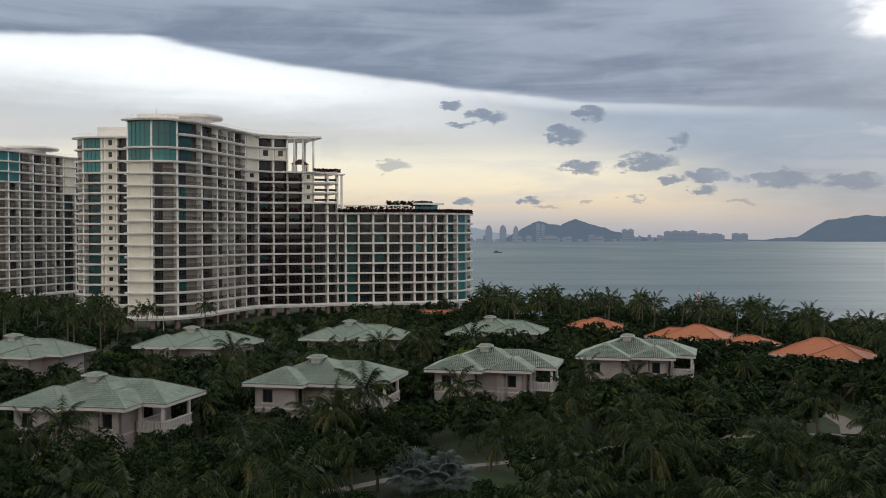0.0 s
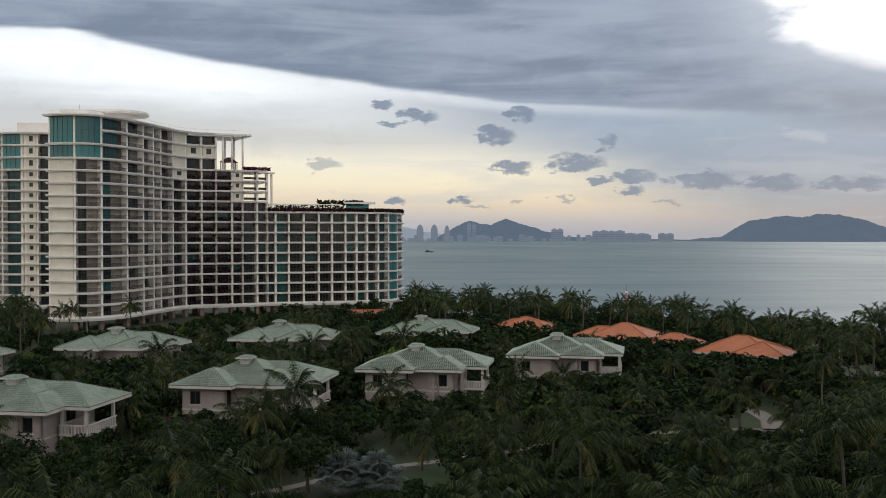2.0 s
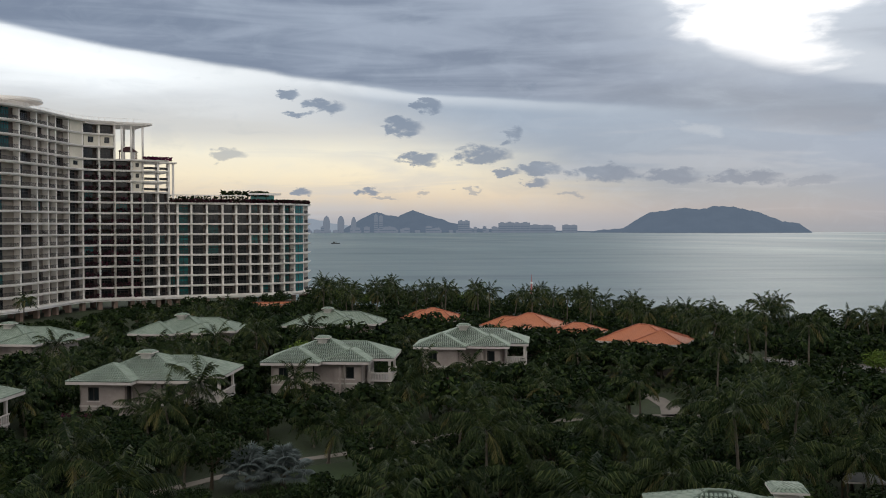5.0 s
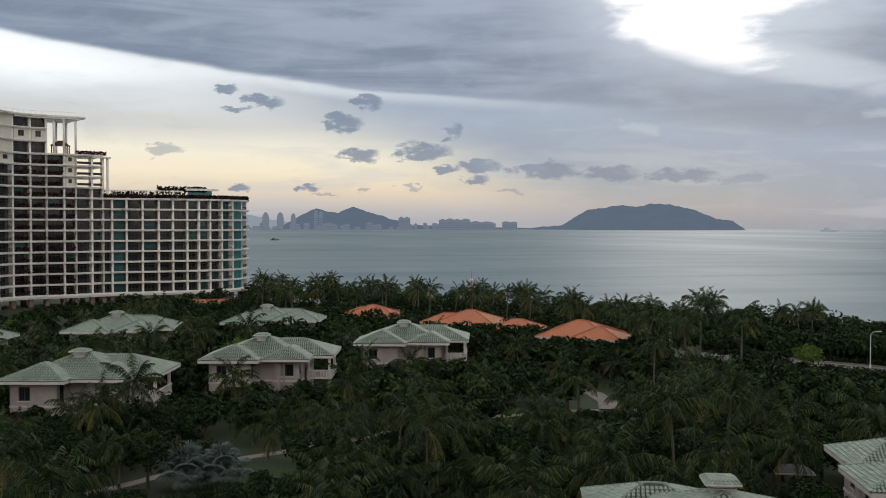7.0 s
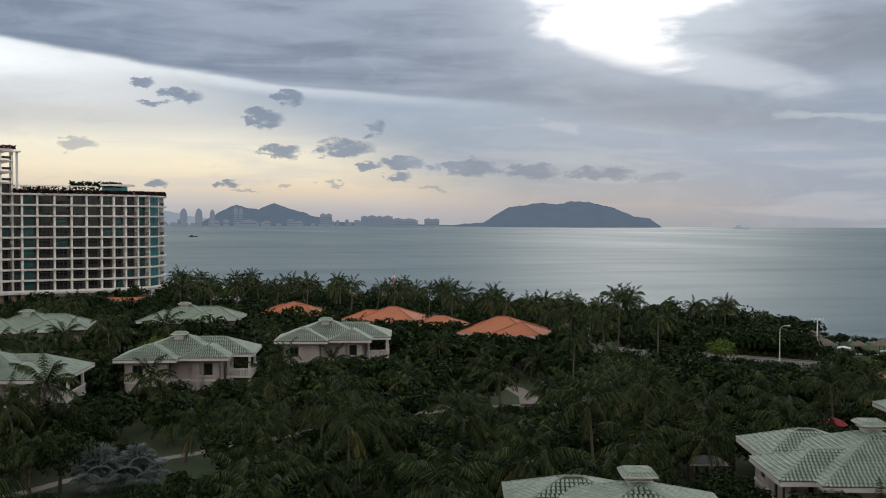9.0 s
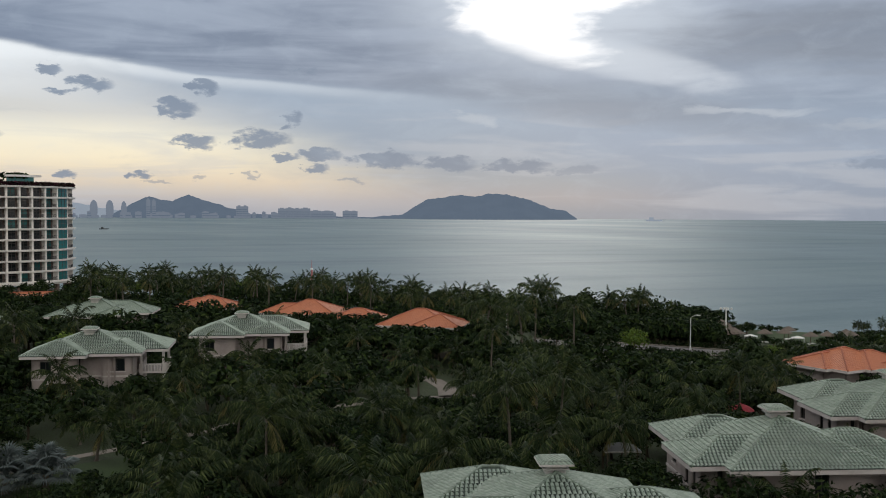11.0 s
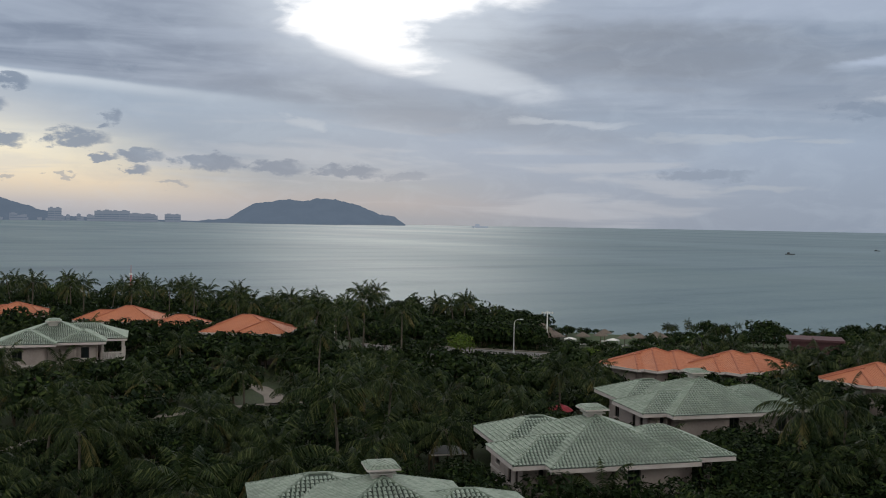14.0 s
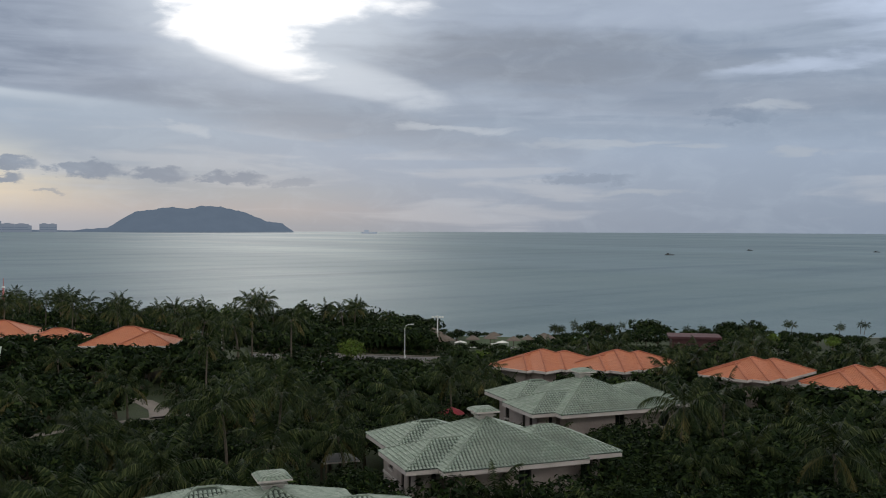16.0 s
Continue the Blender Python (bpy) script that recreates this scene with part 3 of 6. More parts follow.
sheet("lawn", [(2, 82), (10, 84), (14, 92), (10, 97), (3, 95), (-1, 90)], 0.03, M["lawn"], "small mown lawn beside the garden path", "lawn")
sheet("lawn", [(24, 96), (40, 99), (44, 108), (36, 111), (26, 106)], 0.03, M["lawn"], "mown lawn clearing among the trees", "lawn")
sheet("lawn", [(37, 60), (42, 57), (45, 63), (42, 68)], 0.03, M["lawn"], "small lawn beside a villa", "lawn")
sheet("lawn", [(122, 140), (134, 128), (148, 142), (136, 156)], 0.03, M["lawn"], "open lawn before the beach", "lawn")

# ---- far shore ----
# haze put into the colour as glow, for hills, town and the far ship
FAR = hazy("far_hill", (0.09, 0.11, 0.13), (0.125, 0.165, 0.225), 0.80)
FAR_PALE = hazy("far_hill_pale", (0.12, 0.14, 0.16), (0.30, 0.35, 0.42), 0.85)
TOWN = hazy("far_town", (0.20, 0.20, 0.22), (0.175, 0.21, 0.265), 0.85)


def hill(name, spine, depth, mat, label):
    """A far ridge: az, height along its crest; slopes down to the sea before and behind."""
    vs, fs = [], []
    fine = []
    for (a0, d0, h0), (a1, d1, h1) in zip(spine, spine[1:]):
        k = max(2, int(abs(a1 - a0) / 0.12))
        fine += [(a0 + (a1 - a0) * i / k, d0 + (d1 - d0) * i / k, h0 + (h1 - h0) * i / k) for i in range(k)]
    fine.append(spine[-1])
    cross = [(-1, 0), (-0.6, 0.42), (-0.3, 0.78), (0, 1), (0.4, 0.7), (1, 0)]
    for a, d, h in fine:
        h += 5 * (noise.noise((a * 2.1, 0, 1)) + 0.6 * noise.noise((a * 6.0, 0, 2))) * (h > 12)
        for c, s in cross:
            j = 1 + 0.15 * noise.noise((a * 3, c * 3, 0))
            vs.append(polar(a, d + c * depth * (0.25 + h / 160), SEA_LEVEL - 1 + (h + 1) * s * (j if 0 < s < 1 else 1)))
    w = len(cross)
    for i in range(len(fine) - 1):
        fs += [(i * w + k, i * w + k + 1, (i + 1) * w + k + 1, (i + 1) * w + k) for k in range(w - 1)]
    return tagged(new(name, mesh_of(name, vs, fs, mat, True)), label, "hill", kind="structure")


def height_at(el, distance):
    return EYE + distance * math.tan(radians(el)) - SEA_LEVEL


def crest(rows, distance):
    return [(a, distance, max(0.5, height_at(el, distance))) for a, el in rows]


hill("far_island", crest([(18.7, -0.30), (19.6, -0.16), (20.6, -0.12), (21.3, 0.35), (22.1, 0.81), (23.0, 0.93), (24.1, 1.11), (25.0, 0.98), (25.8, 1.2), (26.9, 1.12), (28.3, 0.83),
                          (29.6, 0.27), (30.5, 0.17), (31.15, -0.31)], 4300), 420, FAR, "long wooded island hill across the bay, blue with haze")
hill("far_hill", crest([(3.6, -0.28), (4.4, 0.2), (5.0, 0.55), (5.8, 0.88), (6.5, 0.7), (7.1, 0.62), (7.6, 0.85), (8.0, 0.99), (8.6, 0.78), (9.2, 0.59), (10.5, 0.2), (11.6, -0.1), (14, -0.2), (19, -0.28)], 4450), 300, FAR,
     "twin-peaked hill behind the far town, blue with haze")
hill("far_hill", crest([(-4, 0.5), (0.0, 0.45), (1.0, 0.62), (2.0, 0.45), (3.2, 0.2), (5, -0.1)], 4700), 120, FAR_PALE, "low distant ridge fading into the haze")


def far_tower(az, el, width, kind, rnd):
    d = 4150.0
    top = height_at(el, d)
    base = polar(az, d, SEA_LEVEL - 0.5)
    ob = thing("far_apartment_tower", base, "distant hazy apartment tower on the far shore", "tower", "towers of the far town", -az)
    s = Shape()
    w = width / 2
    if kind == "bullet":
        rings = [(0, 0.8), (0.35, 1.0), (0.65, 0.98), (0.85, 0.75), (0.95, 0.42), (1.0, 0.06)]
        s.tube([(0, 0, top * f) for f, _ in rings], [w * r for _, r in rings], 10)
    else:
        s.box(-w, w, -8, 8, 0, top * 0.93, bevel=2)
        s.box(-w * 0.5, w * 0.4, -5, 5, top * 0.93, top)
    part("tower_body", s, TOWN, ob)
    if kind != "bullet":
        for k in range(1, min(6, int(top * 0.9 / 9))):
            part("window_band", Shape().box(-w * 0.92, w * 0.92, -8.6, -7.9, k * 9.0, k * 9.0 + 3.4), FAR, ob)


rnd = random.Random(5)
for az, el, wide in ((2.78, 0.66, 32), (3.64, 0.66, 32), (4.41, 0.60, 24)):
    far_tower(az, el, wide, "bullet", rnd)
for az, el, wide in ((5.75, 0.78, 16), (6.05, 0.72, 16), (10.9, 0.40, 26), (11.25, 0.40, 26), (13.4, 0.27, 34), (13.85, 0.30, 34), (14.3, 0.27, 34), (14.8, 0.29, 40), (15.4, 0.14, 48), (16.1, 0.12, 52), (17.25, 0.13, 36), (17.7, 0.12, 30)):
    far_tower(az, el, wide, "slab", rnd)
for k in range(62):
    far_tower(1.6 + 15.0 * rnd.random() ** 0.9, -0.22 + 0.27 * rnd.random() ** 2, 12 + 20 * rnd.random(), "slab", rnd)


def boat(az, d, length, mat, label):
    p = polar(az, d, SEA_LEVEL)
    ob = thing("boat", p, label, "boat", "", -az + 10)
    l, w = length / 2, length * 0.11
    s = Shape().prism([(-l, 0), (-l * 0.8, -w), (l * 0.6, -w), (l, 0), (l * 0.6, w), (-l * 0.8, w)], -0.3, length * 0.10)
    part("hull", s, mat, ob)
    part("cabin", Shape().box(-l * 0.6, -l * 0.1, -w * 0.7, w * 0.7, length * 0.1, length * 0.24, bevel=0.3), mat, ob)
    part("mast", Shape().tube([(l * 0.2, 0, length * 0.1), (l * 0.2, 0, length * 0.34)], [0.15, 0.08]), mat, ob)


boat(53.65, 943, 9, M["hull"], "small dark fishing boat on the sea")
boat(58.16, 1170, 7, M["hull"], "small dark fishing boat on the sea")
boat(64.84, 1160, 7, M["hull"], "small dark fishing boat on the sea")
boat(3.32, 1500, 14, M["hull"], "dark working boat off the headland")
boat(35.68, 3600, 60, FAR_PALE, "ship far out on the horizon, pale with haze")

beacon = thing("beacon", polar(15.17, 345, -3.0), "red and white navigation beacon behind the shore trees", "beacon")
part("tower_body", Shape().tube([(0, 0, 0), (0, 0, 6.2)], [0.45, 0.3], 10), M["buoy"], beacon)
part("collar", Shape().tube([(0, 0, 6.2), (0, 0, 6.8)], [0.5, 0.5], 10), M["white"], beacon)
part("mast", Shape().tube([(0, 0, 6.8), (0, 0, 9.6)], [0.14, 0.07]), M["buoy"], beacon)

# ---- the curved apartment buildings ----
STOREY, FIRST = 3.1, 3.3
TOPS = [FIRST + STOREY * k for k in range(14)] + [47.2, 50.8, 54.4]     # slab levels


def spline(points, step=0.5):
    """A smooth curve through the points, cut at even steps."""
    out = []
    p = [Vector(q) for q in points]
    p = [2 * p[0] - p[1]] + p + [2 * p[-1] - p[-2]]
    for i in range(1, len(p) - 2):
        k = max(2, int((p[i + 1] - p[i]).length / step))
        for j in range(k):
            t = j / k
            out.append(0.5 * ((2 * p[i]) + (p[i + 1] - p[i - 1]) * t + (2 * p[i - 1] - 5 * p[i] + 4 * p[i + 1] - p[i + 2]) * t * t + (3 * p[i] - p[i - 1] - 3 * p[i + 1] + p[i + 2]) * t ** 3))
    out.append(p[-2])
    return out


class Facade:
    """A curved front: positions along it are metres from its first end."""

    def __init__(self, points):
        self.p = spline(points)
        self.s = [0.0]
        for a, b in zip(self.p, self.p[1:]):
            self.s.append(self.s[-1] + (b - a).length)
        self.length = self.s[-1]

    def at(self, s, inward=0.0):
        s = max(0.0, min(self.length, s))
        i = min(int(np.searchsorted(self.s, s, "right")) - 1, len(self.p) - 2)
        a, b = self.p[i], self.p[i + 1]
        q = a + (b - a) * ((s - self.s[i]) / max(1e-6, self.s[i + 1] - self.s[i]))
        i0, i1 = max(0, i - 2), min(len(self.p) - 1, i + 3)
        d = (self.p[i1] - self.p[i0]).normalized()
        return q + Vector((-d.y, d.x)) * inward

    def cross(self, azimuth):
        """Where a line of sight from the origin first meets the front."""
        best = None
        for i, q in enumerate(self.p):
            a = math.degrees(math.atan2(q.x, q.y))
            if best is None or abs(a - azimuth) < best[0]:
                best = (abs(a - azimuth), self.s[i])
        return best[1]

    def ring(self, s0, s1, front, back, step=1.0):
        k = max(2, int((s1 - s0) / step))
        ss = [s0 + (s1 - s0) * i / k for i in range(k + 1)]
        return [self.at(s, front) for s in ss] + [self.at(s, back) for s in reversed(ss)]

    def band(self, shape, s0, s1, front, back, z0, z1, step=1.0):
        r = self.ring(s0, s1, front, back, step)
        k = len(r) // 2
        n = len(r)
        vs = [(q.x, q.y, z) for z in (z0, z1) for q in r]
        fs = []
        for i in range(k - 1):
            j = n - 1 - i
            fs += [(i, i + 1, i + 1 + n, i + n), (i + n, i + 1 + n, j - 1 + n, j + n), (j, j - 1, i + 1, i), (j - 1, j, j + n, j - 1 + n)]
        fs += [(0, n, n + n - 1, n - 1), (k - 1, k, k + n, k - 1 + n)]
        shape.add(vs, fs)
        return shape


def pane_rows(f, shape, s0, s1, inward, z0, z1, count):
    for i in range(1, count):
        s = s0 + (s1 - s0) * i / count
        f.band(shape, s - 0.05, s + 0.05, inward - 0.05, inward + 0.03, z0, z1)


def balcony_bay(block, f, s0, s1, z0, z1, rnd, style):
    """One bay of one storey: back wall, sliding window with frame, railing."""
    w = s1 - s0
    deep = 1.9
    if style == "open":
        part("railing", f.band(Shape(), s0, s1, 0.25, 0.31, z0 + 0.35, z0 + 1.05), M["rail"], block)
        return
    if style == "glass":
        g = f.band(Shape(), s0, s1, 0.25, 0.33, z0, z1)
        window = part("window", g, M["teal"], block, "tall teal glass window wall")
        fr = Shape()
        pane_rows(f, fr, s0, s1, 0.24, z0, z1, max(2, int(w / 1.3)))
        for z in (z0 + 0.02, (z0 + z1) / 2, z1 - 0.1):
            f.band(fr, s0, s1, 0.19, 0.27, z, z + 0.08)
        part("frame", fr, M["frame"], window)
        return
    if style == "wall":
        part("wall_panel", f.band(Shape(), s0, s1, 0.15, 0.5, z0, z1), M["cream"], block)
        return
    if style == "window":
        a, b = s0 + w * 0.3, s1 - w * 0.3
        p = Shape()
        for q0, q1, y0, y1 in ((s0, a, z0, z1), (b, s1, z0, z1), (a, b, z0, z0 + 0.9), (a, b, z1 - 0.5, z1)):
            f.band(p, q0, q1, 0.15, 0.5, y0, y1)
        part("wall_panel", p, M["cream"], block)
        window = part("window", f.band(Shape(), a, b, 0.36, 0.42, z0 + 0.9, z1 - 0.5), M["glass"], block)
        fr = Shape()
        pane_rows(f, fr, a, b, 0.34, z0 + 0.9, z1 - 0.5, 2)
        f.band(fr, a, b, 0.30, 0.37, z0 + 0.9, z0 + 0.98)
        part("frame", fr, M["frame"], window)
        return
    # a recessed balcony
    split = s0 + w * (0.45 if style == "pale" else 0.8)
    # back wall in the lighter or the deeper shaded colour, by style
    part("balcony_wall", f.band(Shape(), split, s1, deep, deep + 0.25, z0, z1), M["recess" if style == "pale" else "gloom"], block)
    glass = M["teal"] if style == "tealed" or rnd.random() < 0.07 else M["glass"]
    window = part("window", f.band(Shape(), s0, split, deep + 0.06, deep + 0.12, z0, z1), glass, block)
    fr = Shape()
    pane_rows(f, fr, s0, split, deep + 0.02, z0, z1, max(2, int((split - s0) / 0.9)))
    f.band(fr, s0, split, deep - 0.02, deep + 0.08, z1 - 0.75, z1 - 0.6)
    part("frame", fr, M["frame"], window)
    rail = Shape()
    f.band(rail, s0, s1, 0.20, 0.27, z0 + 1.0, z0 + 1.07)
    f.band(rail, s0, s1, 0.21, 0.25, z0 + 0.18, z0 + 0.23)
    for i in range(int(w / 0.27)):
        s = s0 + 0.27 * i
        f.band(rail, s, s + 0.11, 0.22, 0.25, z0 + 0.2, z0 + 1.02, 0.3)
    part("railing", rail, M["rail"], block, kind="stuff")
    if style == "planted":
        part("planter", clump_row(f, s0 + 0.1, s1 - 0.1, 0.05, z0 + 0.8, 0.7, rnd, 20), M["planter"], block, "trailing purple-leaved balcony plants")


def clump_row(f, s0, s1, inward, z, size, rnd, per=9):
    s = Shape()
    for i in range(int((s1 - s0) * per)):
        c = f.at(s0 + (s1 - s0) * rnd.random(), inward + rnd.uniform(-0.45, 0.35))
        o = Vector((c.x, c.y, z + rnd.uniform(-size * 0.9, size * 0.7)))
        leaf(s, o, rnd, size * rnd.uniform(0.35, 0.8))
    return s


def leaf(s, o, rnd, size):
    d = Vector((rnd.gauss(0, 1), rnd.gauss(0, 1), rnd.gauss(0, 0.8))).normalized()
    e = d.cross(Vector((rnd.gauss(0, 1), rnd.gauss(0, 1), rnd.gauss(0, 1)))).normalized()
    s.add([o - d * size, o + e * size * 0.45, o + d * size, o - e * size * 0.45], [(0, 1, 2, 3)])


def slabs(block, f, s0, s1, levels, deep=13.0, over=0.45, gap=0.0):
    first = s0
    for z in levels:
        s = Shape()
        s0 = first + gap if z == 50.8 else first
        over = 1.3 if z == 54.4 else 0.6
        f.band(s, s0, s1, -over, deep, z - 0.16, z + 0.10)
        f.band(s, s0, s1, -over + 0.22, deep - 0.2, z - 0.42, z - 0.16)
        part("floor_slab", s, M["render"], block)


def columns(block, f, places, z0, z1, wide=0.55):
    for s in places:
        c = Shape()
        f.band(c, s - wide / 2, s + wide / 2, 0.3, 2.1, z0, z1, 0.3)
        part("column", c, M["render"], block)


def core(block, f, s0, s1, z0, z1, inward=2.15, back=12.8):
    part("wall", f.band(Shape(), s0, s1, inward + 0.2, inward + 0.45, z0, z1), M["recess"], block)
    part("wall", f.band(Shape(), s0, s1, back - 0.4, back, z0, z1), M["render"], block)


def end_wall(block, f, s, z0, z1, back=12.8, front=2.0):
    part("wall", f.band(Shape(), s - 0.2, s + 0.2, front, back, z0, z1, 0.3), M["render"], block)


def pilotis(block, f, places):
    for s in places:
        part("pier", f.band(Shape(), s - 0.55, s + 0.55, 0.3, 1.6, 0.0, FIRST - 0.4), M["pilotis"], block, "brown stone pier")
        part("pier", f.band(Shape(), s - 0.5, s + 0.5, 7.5, 8.6, 0.0, FIRST - 0.4), M["pilotis"], block)


def parapet(block, f, s0, s1, z):
    r = Shape()
    f.band(r, s0, s1, 0.2, 0.26, z + 1.0, z + 1.07)
    for i in range(int((s1 - s0) / 1.6)):
        f.band(r, s0 + 1.6 * i, s0 + 1.6 * i + 0.1, 0.2, 0.27, z, z + 1.02)
    part("railing", r, M["render"], block, "white roof-edge railing")


def roof_disc(block, centre, radius, z, high):
    s = Shape()
    prof = [(0.0, radius * 0.55), (high * 0.7, radius * 0.55), (high * 0.7, radius * 0.98), (high * 0.82, radius), (high, radius * 0.97)]
    s.tube([(centre[0], centre[1], z + a) for a, _ in prof], [r for _, r in prof], 36)
    part("roof_pavilion", s, M["render"], block, "round white rooftop canopy")


def curved_tower(name, label, f, col_s, styles, rnd, deep=13.0, tall=0, opened=()):
    """Piers at col_s; styles[i](level) names what fills bay i on each storey, or None where the block has ended."""
    block = thing(name, (0, 0, 0), label, "building")
    top_of = []
    for i, st in enumerate(styles):
        levels = [k for k in range(len(TOPS) - 1) if st(k)]
        top_of.append(max(levels) + 1)
    # runs of bays of one height
    i = 0
    while i < len(styles):
        j = i
        while j + 1 < len(styles) and top_of[j + 1] == top_of[i] and (j + 1 in opened) == (i in opened):
            j += 1
        s0, s1 = col_s[i], col_s[j + 1]
        slabs(block, f, s0 - (0.6 if i == 0 else 0), s1 + (0.6 if j == len(styles) - 1 else 0), TOPS[1:top_of[i] + 1], deep, gap=(col_s[tall] - s0 + 0.6) if i == 0 and tall else 0.0)
        top = TOPS[top_of[i] - (3 if i in opened else 0)] - 0.4
        core(block, f, s0, s1, FIRST, top)
        end_wall(block, f, s0 + 0.1, FIRST, top)
        end_wall(block, f, s1 - 0.1, FIRST, top)
        columns(block, f, col_s[i:j + 2], FIRST, TOPS[top_of[i]] - 0.3)
        i = j + 1
    s = Shape()
    f.band(s, col_s[0] - 0.8, col_s[-1] + 0.8, -1.0, deep, FIRST - 0.9, FIRST + 0.10)
    f.band(s, col_s[0] - 0.9, col_s[-1] + 0.9, -1.3, deep, FIRST - 0.45, FIRST - 0.1)
    part("podium_slab", s, M["render"], block, "thick curved white podium band")
    pilotis(block, f, col_s)
    for i, st in enumerate(styles):
        for k in range(top_of[i]):
            kind = st(k)
            if kind == "glass" and i < tall and k == 14:
                balcony_bay(block, f, col_s[i] + 0.35, col_s[i + 1] - 0.35, TOPS[14] + 0.10, TOPS[16] - 0.42, rnd, kind)
            elif kind and not (kind == "glass" and i < tall and k == 15):
                balcony_bay(block, f, col_s[i] + 0.35, col_s[i + 1] - 0.35, TOPS[k] + 0.10, TOPS[k + 1] - 0.42, rnd, kind)
    return block


def azimuth_of(x):
    return math.degrees(math.atan((x - 784) / 1670.6))


rnd = random.Random(11)
MAIN = Facade([(-87, 258), (-85.5, 250), (-82, 245.2), (-77, 243.2), (-71.5, 243.8), (-66.5, 249), (-62.8, 259), (-59.8, 270), (-56.5, 280), (-52, 285), (-46, 287), (-39, 289), (-32, 292.5), (-24, 294),
               (-14, 296), (-4, 298.5), (3.5, 303), (8.2, 310), (9.6, 318)])
# bearings of the piers, in degrees
BEARINGS = [azimuth_of(x) for x in (226, 268, 315, 360, 388, 405, 418, 437, 460, 485, 511, 536, 557, 580, 597, 612, 635, 661, 687, 712, 733, 755, 774, 792, 811, 826)]
COLS = [MAIN.cross(b) for b in BEARINGS] + [MAIN.length - 0.6]


def main_style(i):
    def st(k):
        if i <= 1 and k >= 13:
            return "glass"
        if i == 2 and k >= 13:
            return "tealed"
        if i == 0:
            return "wall"
        if i <= 6:
            return "pale" if i <= 2 or (k + i) % 3 else "bay"
        if i == 7:
            return ("narrow" if k < 12 else "window" if k == 12 else "wall")
        if i in (8, 9):
            return "planted" if k < 13 else ("window" if k == 14 else "narrow")
        if i == 10:
            return "planted" if k < 13 else None
        if i == 11:
            return ("planted" if k < 10 else "window") if k < 13 else None
        if i in (12, 13):
            return ("bay" if k < 10 else "open") if k < 13 else None
        if k >= 9:
            return None
        return {14: "narrow", 15: "tealed", 23: "tealed", 24: "glass", 25: "bay"}.get(i, "bay")
    return st


main_block = curved_tower("apartment_building", "large white curved apartment block with stepped balconies and a green-planted wing", MAIN, COLS, [main_style(i) for i in range(len(COLS) - 1)], rnd, tall=2, opened=(12, 13))
for k in range(2, 13):
    s = Shape()
    for at in (COLS[9], COLS[11]):
        for dz in (0.5, 1.4):
            MAIN.band(s, at - 0.28, at + 0.28, 0.0, 0.3, TOPS[k] + dz, TOPS[k] + dz + 0.55, 0.5)
    part("air_conditioner", s, M["white"], main_block, "white air-conditioning boxes stacked on the pier")
# roof terrace, canopy on tall columns
s = Shape()
MAIN.band(s, COLS[8], COLS[12] + 2.4, -1.0, 12, 53.9, 54.4)
MAIN.band(s, COLS[12] + 2.4, COLS[12] + 3.1, 0.6, 10, 53.9, 54.4)
MAIN.band(s, COLS[8], COLS[12] + 0.8, -0.7, 12, 53.5, 53.9)
part("roof_canopy", s, M["render"], main_block, "curved white canopy on tall columns")
for at, inw in ((COLS[10] + 2.0, 0.2), (COLS[11], 0.2), (COLS[12], 0.2), (COLS[12] + 0.9, 3.5), (COLS[11] + 1.6, 7.0), (COLS[10] + 3.5, 9.0), (COLS[12] - 1.2, 9.0)):
    q = MAIN.at(at, inw)
    part("column", Shape().tube([(q.x, q.y, 43.6), (q.x, q.y, 53.6)], [0.3, 0.3], 10), M["render"], main_block, smooth=True)
q = MAIN.at(COLS[11] - 0.5, 4)
hut = Shape().add([(q.x - 2.6, q.y - 2, 46.2), (q.x + 2.6, q.y - 2, 46.2), (q.x + 2.6, q.y + 2, 46.2), (q.x - 2.6, q.y + 2, 46.2), (q.x - 0.5, q.y, 47.7), (q.x + 0.5, q.y, 47.7)],
                  [(0, 1, 5, 4), (1, 2, 5), (2, 3, 4, 5), (3, 0, 4), (3, 2, 1, 0)])
for dx in (-2.2, 2.2):
    for dy in (-1.5, 1.5):
        hut.tube([(q.x + dx, q.y + dy, 43.6), (q.x + dx, q.y + dy, 46.25)], [0.15, 0.15])
part("roof_hut", hut, M["dark_roof"], main_block, "dark-roofed garden hut under the canopy")
q = MAIN.at(COLS[14] + 1.2, 0.2)
part("column", Shape().tube([(q.x, q.y, 31.2), (q.x, q.y, 43.2)], [0.36, 0.36], 10), M["render"], main_block)
part("roof_canopy", MAIN.band(Shape(), COLS[13], COLS[14] + 2.2, -0.6, 2.2, 42.9, 43.25), M["render"], main_block)
parapet(main_block, MAIN, COLS[0], COLS[8], 54.5)
parapet(main_block, MAIN, COLS[8], COLS[12], 54.5)
parapet(main_block, MAIN, COLS[14], COLS[-1], 31.3)
part("planter", clump_row(MAIN, COLS[12], COLS[14] + 0.8, -0.1, 44.2, 0.6, rnd, 60), M["bloom"], main_block, "purple blossom hedge on the roof edge")
part("planter", clump_row(MAIN, COLS[14], COLS[-1] - 1, -0.1, 31.9, 0.7, rnd, 60), M["planter"], main_block, "brownish green hedge along the roof edge")
part("planter", clump_row(MAIN, COLS[14], COLS[20], 2.8, 32.6, 1.1, rnd, 14), M["leaf"], main_block, "green shrubs in the roof garden")
part("planter", clump_row(MAIN, COLS[18], COLS[22], 3.5, 34.4, 0.9, rnd, 30), M["leaf"], main_block, "green creeper over the roof pergola")
